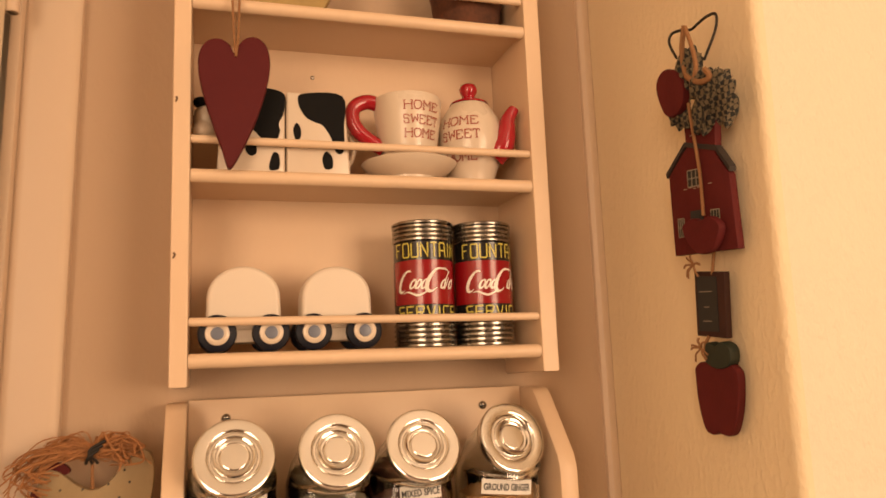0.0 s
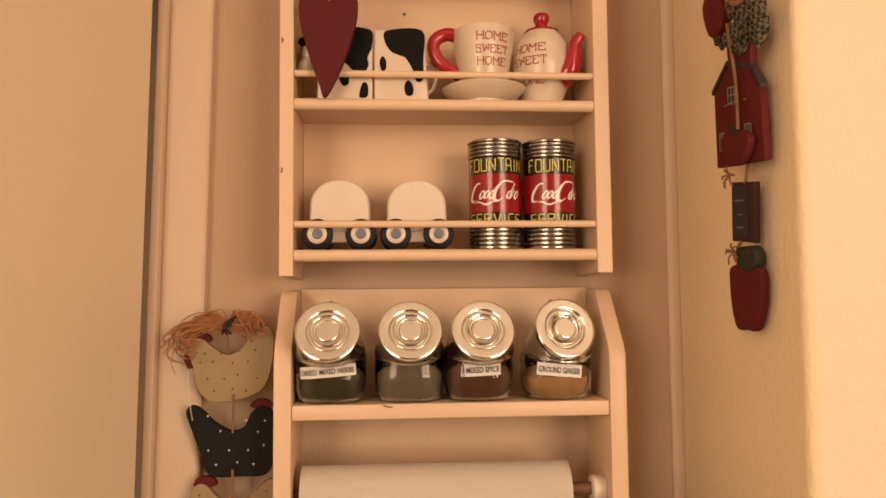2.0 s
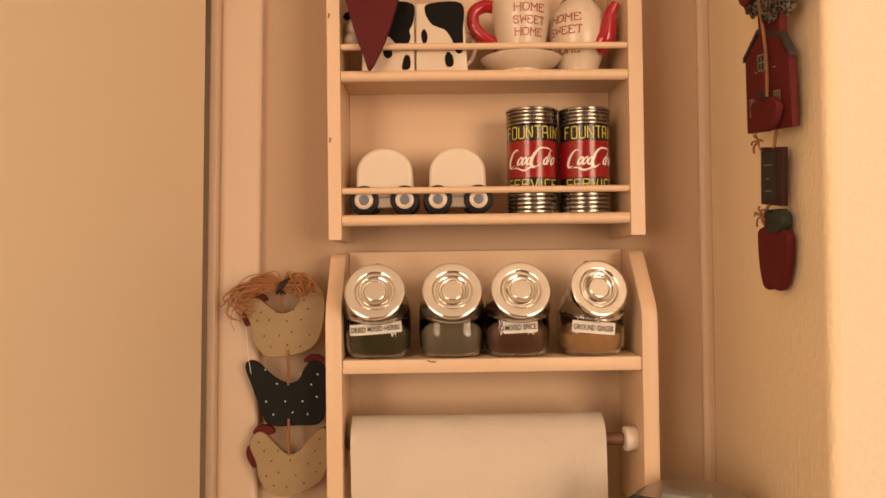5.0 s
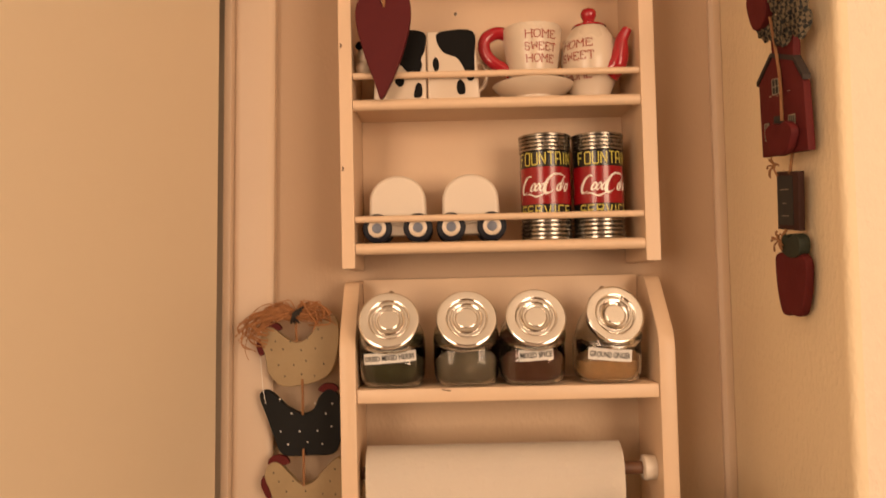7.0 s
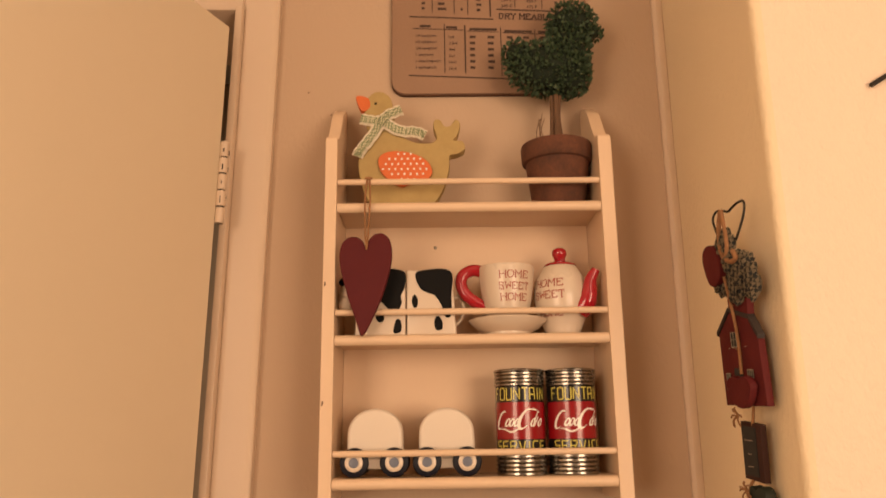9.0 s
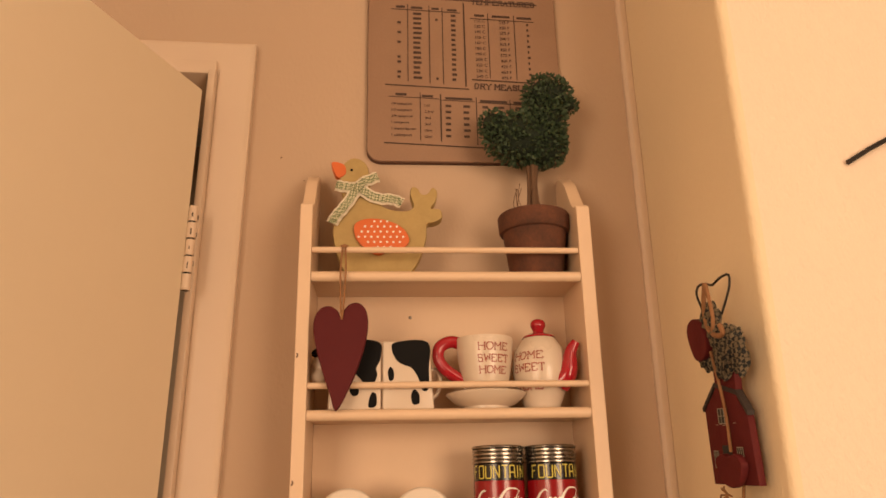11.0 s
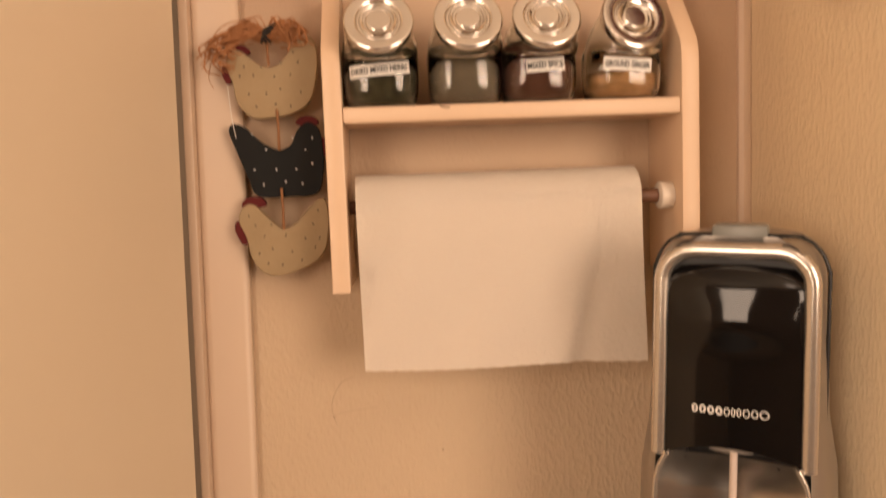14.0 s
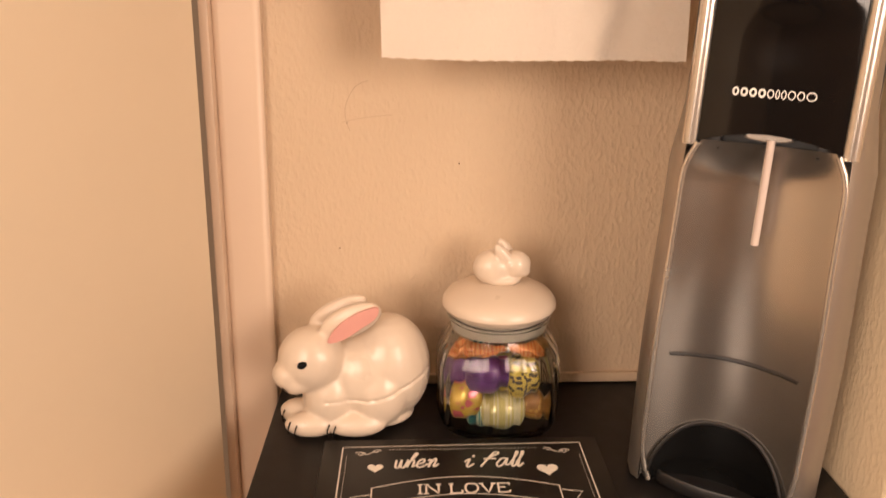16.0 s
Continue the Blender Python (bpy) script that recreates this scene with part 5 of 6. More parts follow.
                pair.append(bm.verts.new((px, 0.0100 - 0.0100 * math.sqrt(max(0, 1 - (px / 0.0470 * 0.95) ** 2)) - 0.0008, pz)))
            rows.append(pair)
        for a, b in zip(rows, rows[1:]):
            bm.faces.new((a[0], a[1], b[1], b[0]))
        part("maker_mark", bm, LABEL_WHITE, shield, "plain pale ring in place of the maker's mark")
        x += w + 0.0005
    part("nozzle_plate", prism(blob([(-0.015, 0.2820), (-0.008, 0.2870), (0.008, 0.2870), (0.015, 0.2820), (0.0, 0.2800)], 5), "y", 0.0065, 0.0150, 0.001), shell, t, "pale nozzle plate")
    part("nozzle_tube", tube([(0.0020, 0.0070, 0.282), (0.0020, 0.0070, 0.209)], 0.0027, 12), pale, t, "pale carbonating tube")
    for s_ in (-1, 1):
        part("shield_clip", box(s_ * 0.034 - 0.004, 0.0080, 0.272, s_ * 0.034 + 0.004, 0.0150, 0.284, 0.001), matt, t, "black clip under the shield")
    part("button", box(-0.0190, 0.030, 0.424, 0.0190, 0.052, 0.4400, 0.003), grey, t, "grey push button")


drinks_maker()


def shade_of(name, a, b, scale, kind):
    """Printed foil: bands or blotches of two colours."""
    m = surface(name, a, 0.3, 0.25, vary=0.1, scale=60, coat=0.3)
    n, l = m.node_tree.nodes, m.node_tree.links
    tc = n.new("ShaderNodeTexCoord")
    if kind == "bands":
        tx = n.new("ShaderNodeTexWave")
        socket(tx, "Scale", scale), socket(tx, "Distortion", 0.3)
    else:
        tx = n.new("ShaderNodeTexVoronoi")
        socket(tx, "Scale", scale)
    l.new(tc.outputs["Object"], tx.inputs["Vector"])
    r = n.new("ShaderNodeValToRGB")
    r.color_ramp.elements[0].position, r.color_ramp.elements[1].position = 0.42, 0.52
    r.color_ramp.elements[0].color, r.color_ramp.elements[1].color = (*a, 1), (*b, 1)
    l.new(tx.outputs[0], r.inputs[0])
    l.new(r.outputs[0], n["Principled BSDF"].inputs["Base Color"])
    return m


def sweet_jar():
    c = (0.1190, 0.022)
    t = thing("sweet_jar", (*c, 0.9), 0, "ribbed glass jar of foil-wrapped sweets with white bunny lid", "glass jar")

    def wall(s, rows):
        bm = bmesh.new()
        n = 120
        rr = []
        for r, z, sq in rows:
            ring = []
            for i in range(n):
                a = 2 * math.pi * i / n
                k = (abs(math.cos(a)) ** 4 + abs(math.sin(a)) ** 4) ** -0.25
                q = r * (1 + sq * (k - 1)) - s + (0.0013 * math.cos(28 * a) * sq if not s else 0)
                ring.append(bm.verts.new((q * math.cos(a), q * math.sin(a), z + (s if z < 0.01 else 0))))
            rr.append(ring)
        for a, b in zip(rr, rr[1:]):
            for i in range(n):
                bm.faces.new((a[i], a[(i + 1) % n], b[(i + 1) % n], b[i]))
        bm.faces.new(rr[0][::-1])
        bm.faces.new(rr[-1])
        return bm

    rows = [(0.046, 0.0, 0.5), (0.0515, 0.003, 0.55), (0.0545, 0.012, 0.6), (0.0550, 0.030, 0.6), (0.0550, 0.054, 0.6), (0.0525, 0.066, 0.5), (0.0460, 0.076, 0.25), (0.0425, 0.080, 0.0), (0.0425, 0.088, 0.0), (0.0455, 0.0895, 0.0), (0.0455, 0.092, 0.0)]
    rows = [(r, z * 1.12, q) for r, z, q in rows]
    part("glass_body", wall(0, rows), CLEAR, t, "clear ribbed glass")
    bm = wall(0.0022, rows)
    bmesh.ops.reverse_faces(bm, faces=bm.faces[:])
    me = bpy.data.meshes.new("glass_inside")
    bm.to_mesh(me)
    bm.free()
    me.materials.append(CLEAR)
    for p in me.polygons:
        p.use_smooth = True
    ob = new("glass_inside", me)
    ob.parent = t
    bm = lathe([(r, z + 0.0105) for r, z in ((0.0, 0.0930), (0.0400, 0.0930), (0.0465, 0.0960), (0.0502, 0.1015), (0.0499, 0.1055), (0.0460, 0.1110), (0.0360, 0.1165), (0.0240, 0.1198), (0.0120, 0.1214), (0.0, 0.1218))], 56)
    lid = part("lid", bm, CERAMIC, t, "white ceramic domed lid")
    part("seal", lathe([(0.0405, 0.091), (0.0418, 0.092), (0.0418, 0.1030), (0.0405, 0.1034)], 40), surface("clear_seal", (0.55, 0.50, 0.42), 0.4, vary=0.1), t, "pale plastic seal")
    ry = Matrix.Rotation
    bun = melt([((-0.004, 0, 0.1420), (0.0200, 0.0145, 0.0165)), ((0.013, -0.004, 0.1460), (0.0135, 0.0115, 0.0120)), ((0.019, -0.006, 0.1415), (0.007, 0.007, 0.006)), ((0.002, -0.004, 0.1325), (0.0165, 0.011, 0.006)),
                ((0.003, -0.0085, 0.1535), (0.0062, 0.0042, 0.0150), ry(radians(-36), 3, "Y")), ((0.006, 0.005, 0.1545), (0.0060, 0.0040, 0.0140), ry(radians(-32), 3, "Y"))], 0.0013, 5)
    bun.transform(Matrix.Translation((0, 0, 0.0030)))
    part("knob", bun, CERAMIC, lid, "white ceramic crouching bunny")
    foils = [shade_of("purple_foil", (0.085, 0.015, 0.14), (0.12, 0.03, 0.20), 60, "spots"), shade_of("yellow_spot_foil", (0.07, 0.055, 0.02), (0.55, 0.42, 0.05), 260, "spots"),
             shade_of("pale_yellow_stripe_foil", (0.60, 0.54, 0.20), (0.70, 0.66, 0.42), 60, "bands"), shade_of("pink_flower_foil", (0.60, 0.12, 0.16), (0.62, 0.42, 0.06), 120, "spots"),
             shade_of("orange_foil", (0.62, 0.17, 0.03), (0.70, 0.30, 0.08), 90, "bands"), shade_of("teal_foil", (0.05, 0.22, 0.22), (0.45, 0.50, 0.35), 70, "bands"), shade_of("gold_foil", (0.48, 0.27, 0.06), (0.30, 0.14, 0.03), 150, "spots")]
    # place, foil, lean, size and flatness of each sweet
    spots = [(0.001, -0.0290, 0.0205, 2, 20, 1.22, 1), (0.0175, -0.0265, 0.0520, 1, -50, 1.18, 1), (-0.0130, -0.0290, 0.0560, 0, 10, 1.15, 1), (-0.0310, -0.0260, 0.0300, 3, -40, 1.12, 1), (-0.0150, -0.0250, 0.0170, 5, -60, 0.95, 1),
             (0.0330, -0.0220, 0.0220, 6, 60, 0.95, 1), (0.0190, -0.0240, 0.0800, 4, 40, 0.95, 0.45), (-0.0120, -0.0260, 0.0800, 4, 10, 0.95, 0.45), (-0.0300, -0.0100, 0.0720, 4, 0, 0.9, 0.6), (0.0000, -0.0100, 0.0760, 5, 0, 0.9, 0.6),
             (-0.0340, -0.0120, 0.0520, 0, 0, 1, 1), (-0.0340, -0.0060, 0.0200, 6, 0, 1, 1), (0.0, 0.004, 0.0260, 6, 10, 1.1, 1), (0.0, 0.006, 0.0560, 3, 50, 1.1, 1), (0.0260, 0.0140, 0.0400, 2, 20, 1.1, 1), (-0.0240, 0.0180, 0.0380, 4, 0, 1.1, 1),
             (0.0040, 0.0280, 0.0240, 1, 0, 1, 1), (0.0300, 0.0040, 0.0660, 6, 0, 1, 1), (-0.0080, 0.0200, 0.0700, 5, 0, 1, 1)]
    rnd = random.Random(9)
    for x, y, z, k, a, size, squat in spots:
        e = thing("foil_egg", (c[0] + x, c[1] + y, 0.9 + z), 0, "small foil-wrapped chocolate egg in the jar" if squat == 1 else "crumpled twist of coloured foil wrapper in the jar", "sweet", "sweets in the jar")
        bm = bmesh.new()
        bmesh.ops.create_uvsphere(bm, u_segments=24, v_segments=14, radius=1.0)
        rough = 0.015 if squat == 1 else 0.16
        for v in bm.verts:
            v.co = Vector((v.co.x * 0.0150 * squat, v.co.y * 0.0125, v.co.z * (0.0190 if v.co.z > 0 else 0.0165))) * size * (1 + rnd.uniform(-rough, rough))
        bm.transform(Matrix.Rotation(radians(a + 70), 4, "Y"))
        part("foil", bm, foils[k], e)


sweet_jar()


def rabbit_dish():
    G = 0.9
    pink = surface("pink_glaze", (0.66, 0.33, 0.28), 0.3, vary=0.15, scale=60)
    R = Matrix.Rotation
    bm = melt([((0.020, 0.028, G + 0.052), (0.0385, 0.036, 0.050)), ((0.000, 0.022, G + 0.046), (0.044, 0.033, 0.042)), ((-0.030, 0.012, G + 0.034), (0.026, 0.026, 0.032)),
               ((-0.045, 0.006, G + 0.071), (0.0295, 0.0255, 0.0290)), ((-0.064, -0.001, G + 0.060), (0.0150, 0.0150, 0.0140)), ((-0.058, -0.002, G + 0.053), (0.0150, 0.0140, 0.0110)),
               ((-0.047, -0.004, G + 0.012), (0.0240, 0.0120, 0.0115)), ((-0.058, 0.018, G + 0.013), (0.0200, 0.0120, 0.0120)), ((-0.008, -0.004, G + 0.012), (0.0280, 0.0130, 0.0115)),
               ((0.012, 0.006, G + 0.036), (0.0270, 0.020, 0.030)), ((0.004, 0.026, G + 0.008), (0.040, 0.030, 0.008)),
               ((-0.010, 0.000, G + 0.108), (0.0290, 0.0065, 0.0140), R(radians(-24), 3, "Y")), ((-0.022, 0.016, G + 0.110), (0.0285, 0.0065, 0.0115), R(radians(-26), 3, "Y")), ((-0.033, 0.006, G + 0.090), (0.014, 0.012, 0.010))], 0.0015, 16)
    low = min(v.co.z for v in bm.verts)
    bm.transform(Matrix.Translation((0, 0, G - low)))
    # groove where the lid lifts off
    for v in bm.verts:
        zz = G + 0.037 + 0.020 * max(0, (v.co.x - 0.0) / 0.06) ** 1.5
        if v.co.x > -0.034:
            d = Vector((v.co.x - 0.012, v.co.y - 0.024, 0))
            v.co -= d.normalized() * 0.0017 * math.exp(-((v.co.z - zz) / 0.0013) ** 2)
    t = thing("rabbit_dish", (0, 0, G), 0, "white glazed ceramic rabbit dish with pink inner ear", "ceramic dish")
    back = Matrix.Translation((0, -0.008, 0))

    def piece(name, bm, material, label=""):
        bm.transform(back)
        part(name, bm, material, t, label, world_space=True)

    piece("body", bm, CERAMIC)
    piece("ear_lining", prism(blob([(-0.0296, G + 0.0916), (-0.0199, G + 0.1069), (-0.0037, G + 0.1179), (0.0131, G + 0.1228), (0.0120, G + 0.1136), (-0.0015, G + 0.1032), (-0.0166, G + 0.0935)], 4), "y", -0.0082, -0.0040, 0.0008), pink, "pink glazed inner ear")
    piece("eye", ball((-0.0500, -0.0185, G + 0.0760), 1.0, None, 14, 8, (0.0044, 0.0024, 0.0032), R(radians(-25), 3, "Y")), BLACK_GLAZE, "black painted eye")
    for cx, cy, z in ((-0.064, -0.011, 0.0125), (-0.058, -0.0145, 0.0110), (-0.030, -0.014, 0.0110), (-0.0245, -0.0155, 0.0105), (-0.072, 0.010, 0.0125)):
        piece("claw", tube([(cx, cy, G + z + 0.0055), (cx - 0.0020, cy - 0.0012, G + z), (cx - 0.0018, cy - 0.0012, G + z - 0.0055)], 0.0006, 6), BLACK_GLAZE, "thin black claw line")
    piece("mouth", tube(curve_line([(-0.0690, -0.0140, G + 0.0530), (-0.0655, -0.0150, G + 0.0505), (-0.0640, -0.0148, G + 0.0480)], 4), 0.0005, 6), BLACK_GLAZE, "thin black mouth line")


rabbit_dish()


def chalk_print(bm_list):
    out = bmesh.new()
    for b in bm_list:
        merge(out, b)
    return out


def worktop_saver():
    t = thing("glass_board", (0.083, -0.17, 0.9), 0, "black glass worktop saver printed with white chalk-style lettering", "chopping board")
    black = surface("black_glass_print", (0.011, 0.010, 0.009), 0.34, vary=0.3, scale=30, spec=0.2)
    chalk = surface("chalk_print", (0.78, 0.73, 0.65), 0.5, vary=0.25, scale=300)
    z = 0.9056
    part("plate", box(-0.034, -0.330, 0.9005, 0.201, -0.028, z, 0.002), black, t, world_space=True)

    def flat(bm, x, y, turn=0.0):
        """Lay upright letters down on the board, their feet towards the room."""
        bm.transform(Matrix.Translation((x, y, z + 0.0003)) @ Matrix.Rotation(radians(turn), 4, "Z") @ Matrix.Rotation(radians(-90), 4, "X"))
        return bm

    def line(pts, w):
        bm = bmesh.new()
        pts = [Vector((p[0], p[1])) for p in pts]
        rows = []
        for i, p in enumerate(pts):
            d = (pts[min(i + 1, len(pts) - 1)] - pts[max(i - 1, 0)]).normalized()
            n = Vector((-d.y, d.x)) * w / 2
            rows.append((bm.verts.new((p.x + n.x, p.y + n.y, z + 0.0003)), bm.verts.new((p.x - n.x, p.y - n.y, z + 0.0003))))
        for a, b in zip(rows, rows[1:]):
            bm.faces.new((a[0], a[1], b[1], b[0]))
        return bm

    frame_bm = [line([(-0.017, -0.041), (0.185, -0.038)], 0.0010), line([(-0.017, -0.041), (-0.016, -0.30)], 0.0010), line([(0.185, -0.038), (0.186, -0.30)], 0.0010), line([(-0.016, -0.30), (0.186, -0.30)], 0.0010)]
    for k in range(44):
        x = 0.022 + 0.123 * k / 43
        frame_bm.append(line([(x, -0.0455), (x + 0.0015, -0.0455)], 0.0007))
    for k in range(60):
        y = -0.056 - 0.0040 * k
        frame_bm += [line([(-0.0130, y), (-0.0130, y - 0.0014)], 0.0007), line([(0.1815, y), (0.1815, y - 0.0014)], 0.0007)]
    part("border", chalk_print(frame_bm), chalk, t, "thin white border lines", world_space=True, smooth=False)
    scroll = []
    for s, x in ((1, -0.010), (-1, 0.178)):
        scroll.append(line([(x + s * (0.004 + 0.016 * k / 14), -0.0500 + 0.0022 * math.sin(k * 0.55)) for k in range(15)], 0.0009))
        scroll.append(line([(x + s * (0.009 + 0.0035 * math.cos(k * 0.6) * (1 - k / 16)), -0.0515 + 0.0035 * math.sin(k * 0.6) * (1 - k / 16)) for k in range(14)], 0.0008))
        scroll.append(line([(x + s * (0.022 + 0.0035 * math.cos(k * 0.6) * (1 - k / 16)), -0.0475 + 0.0030 * math.sin(k * 0.6) * (1 - k / 16)) for k in range(14)], 0.0008))
    part("corner_scrolls", chalk_print(scroll), chalk, t, "white scroll flourishes", world_space=True, smooth=False)
    for words, x, w in (("when", 0.0465, 0.036), ("i", 0.0895, 0.0085), ("fall", 0.1165, 0.036)):
        part("lettering", flat(stroke_text(words, SCRIPT, 0.0205 if words != "when" else 0.0190, w, 0.0019, gap=-0.10, narrow="il", slant=0.25), x, -0.0620), chalk, t, "white script lettering", world_space=True, smooth=False)
    part("lettering", flat(box(0.0022, -0.0001, 0.0022, 0.0042, 0.0001, 0.0044), 0.0895, -0.0600), chalk, t, world_space=True, smooth=False)
    part("lettering", flat(stroke_text("IN LOVE", SLAB, 0.0115, 0.0720, 0.0016, gap=0.28, feet=0.42), 0.0815, -0.1010), chalk, t, "white lettering", world_space=True, smooth=False)

    def heart_at(x, y, r):
        pts = [(x + r * 0.062 * 16 * math.sin(a) ** 3, y + r * 0.062 * (13 * math.cos(a) - 5 * math.cos(2 * a) - 2 * math.cos(3 * a) - math.cos(4 * a))) for a in [2 * math.pi * k / 28 for k in range(28)]]
        bm = bmesh.new()
        bm.faces.new([bm.verts.new((p[0], p[1], z + 0.0003)) for p in pts])
        bmesh.ops.triangulate(bm, faces=bm.faces[:])
        return bm

    part("heart", heart_at(0.0115, -0.0715, 0.0066), chalk, t, world_space=True, smooth=False)
    part("heart", heart_at(0.1515, -0.0765, 0.0088), chalk, t, world_space=True, smooth=False)
    def bow(y0):
        return line([(0.010 + 0.147 * k / 24, y0 + 0.0135 * math.sin(math.pi * k / 24)) for k in range(25)], 0.0009)

    ribbon = [bow(-0.0985), bow(-0.1210), line([(0.010, -0.0985), (0.010, -0.1210)], 0.0009), line([(0.157, -0.0985), (0.157, -0.1210)], 0.0009), line([(0.158, -0.104), (0.174, -0.107), (0.168, -0.115), (0.174, -0.124), (0.157, -0.121)], 0.0009), line([(0.010, -0.107), (-0.006, -0.110), (-0.001, -0.118), (-0.006, -0.127), (0.010, -0.121)], 0.0009)]
    part("banner", chalk_print(ribbon), chalk, t, "white ribbon banner outline", world_space=True, smooth=False)


worktop_saver()


# ---- hanging ornaments ----
def hen(t, pts, material, comb, wattle, dots, y, flip, dot_m, seed):
    part_ = part("hen", prism(blob(pts, 5), "y", y - 0.0045, y + 0.0045, 0.0012), material, t, world_space=True)
    for c in (comb, wattle):
        if c:
            part("comb", prism(blob(c, 5), "y", y - 0.0030, y + 0.0040, 0.0008), BARN_RED, part_, "red painted comb", world_space=True)
    bm = bmesh.new()
    for x, z in dots:
        prism([(x + 0.0008 * math.cos(radians(a)), z + 0.0009 * math.sin(radians(a))) for a in range(0, 360, 45)], "y", y - 0.0049, y - 0.0040, 0, bm)
    part("dots", bm, dot_m, part_, world_space=True)


def inside(p, poly):
    hit = False
    for (x0, y0), (x1, y1) in zip(poly, poly[1:] + poly[:1]):
        if (y0 > p[1]) != (y1 > p[1]) and p[0] < (x1 - x0) * (p[1] - y0) / (y1 - y0) + x0:
            hit = not hit
    return hit


def dots_in(pts, step, margin=0.004):
    poly = blob(pts, 4)
    c = [sum(q[k] for q in poly) / len(poly) for k in (0, 1)]
    small = [(c[0] + (x - c[0]) * 0.86, c[1] + (z - c[1]) * 0.86) for x, z in poly]
    xs, zs = [q[0] for q in poly], [q[1] for q in poly]
    rnd = random.Random(5)
    out, j, z = [], 0, min(zs)
    while z < max(zs):
        x = min(xs) + (step / 2 if j % 2 else 0)
        while x < max(xs):
            p = (x + rnd.uniform(-0.2, 0.2) * step, z + rnd.uniform(-0.15, 0.15) * step)
            if inside(p, small):
                out.append(p)
            x += step
        z += step * 0.72
        j += 1
    return out


def hen_string():
    y = 0.058
    t = thing("hen_wall_hanging", (-0.05, y, 1.31), 0, "three flat painted wooden hens strung below a raffia bow", "wall hanging")
    h1 = [(-0.0885, 1.4835), (-0.0835, 1.4945), (-0.0750, 1.4940), (-0.0640, 1.4850), (-0.0530, 1.4800), (-0.0420, 1.4845), (-0.0290, 1.5000), (-0.0170, 1.5055), (-0.0115, 1.4960), (-0.0120, 1.4750), (-0.0190, 1.4510), (-0.0340, 1.4410), (-0.0560, 1.4370), (-0.0710, 1.4390), (-0.0810, 1.4520), (-0.0840, 1.4680)]
    h2 = [(-0.0905, 1.4270), (-0.0860, 1.4335), (-0.0770, 1.4300), (-0.0640, 1.4175), (-0.0490, 1.4100), (-0.0380, 1.4140), (-0.0320, 1.4260), (-0.0230, 1.4330), (-0.0140, 1.4280), (-0.0105, 1.4130), (-0.0110, 1.3910), (-0.0175, 1.3710), (-0.0400, 1.3690), (-0.0680, 1.3700), (-0.0760, 1.3860), (-0.0840, 1.4080)]
    h3 = [(-0.0860, 1.3500), (-0.0810, 1.3620), (-0.0720, 1.3630), (-0.0620, 1.3530), (-0.0500, 1.3420), (-0.0380, 1.3450), (-0.0250, 1.3590), (-0.0130, 1.3670), (-0.0085, 1.3560), (-0.0095, 1.3340), (-0.0160, 1.3160), (-0.0340, 1.3050), (-0.0560, 1.3000), (-0.0690, 1.3050), (-0.0770, 1.3180), (-0.0800, 1.3340)]
    c1 = [(-0.0880, 1.4930), (-0.0820, 1.5000), (-0.0720, 1.4990), (-0.0680, 1.4930), (-0.0780, 1.4900)]
    w1 = [(-0.0930, 1.4770), (-0.0905, 1.4830), (-0.0850, 1.4770), (-0.0850, 1.4690), (-0.0895, 1.4680)]
    c2 = [(-0.0330, 1.4320), (-0.0280, 1.4380), (-0.0180, 1.4380), (-0.0130, 1.4320), (-0.0220, 1.4290)]
    w2 = [(-0.0110, 1.4190), (-0.0060, 1.4170), (-0.0050, 1.4080), (-0.0090, 1.4030), (-0.0120, 1.4080)]
    c3 = [(-0.0830, 1.3620), (-0.0780, 1.3695), (-0.0660, 1.3690), (-0.0620, 1.3620), (-0.0740, 1.3600)]
    w3 = [(-0.0900, 1.3420), (-0.0870, 1.3500), (-0.0800, 1.3420), (-0.0780, 1.3310), (-0.0840, 1.3290)]
    hen(t, h1, HEN_CREAM, c1, w1, dots_in(h1, 0.0160), y, 1, INK, 1)
    hen(t, h2, HEN_BLACK, c2, w2, dots_in(h2, 0.0185), y + 0.003, -1, LABEL_WHITE, 2)
    hen(t, h3, HEN_CREAM, c3, w3, dots_in(h3, 0.0155), y, 1, INK, 3)
    bm = tube(curve_line([(-0.0520, y - 0.0055, 1.4810), (-0.0525, y - 0.006, 1.4900), (-0.0530, y - 0.002, 1.5050), (-0.0520, y + 0.01, 1.516)], 5), 0.0012, 7)
    part("cord", bm, TWINE, t, world_space=True)
    for a, b in ((1.4440, 1.4095), (1.3765, 1.3410)):
        part("cord", tube([(-0.0475, y - 0.0052, a), (-0.0470, y - 0.0065, (a + b) / 2), (-0.0475, y - 0.0055, b)], 0.0013, 7), TWINE, t, world_space=True)
    rnd = random.Random(7)
    bm = bmesh.new()
    for k in range(150):
        side = -1 if k % 5 < 3 else 1
        w = rnd.uniform(0.016, 0.056 if side < 0 else 0.036)
        h = rnd.uniform(-0.002, 0.013)
        d = (rnd.uniform(-0.038, 0.004) if w > 0.036 else rnd.uniform(-0.002, 0.010)) if side < 0 else rnd.uniform(-0.010, 0.010)
        p = [Vector((-0.052 + rnd.uniform(-0.004, 0.004), y - 0.007 + rnd.uniform(-0.003, 0.003), 1.506 + rnd.uniform(-0.004, 0.004)))]
        for f, z in ((0.35, h), (0.75, h * 0.8 + d * 0.3), (1.0, d * 0.7), (rnd.uniform(0.45, 1.1), d)):
            p.append(Vector((-0.052 + side * w * f + rnd.uniform(-0.004, 0.004), y - 0.009 + rnd.uniform(-0.006, 0.008), 1.505 + z + rnd.uniform(-0.004, 0.004))))
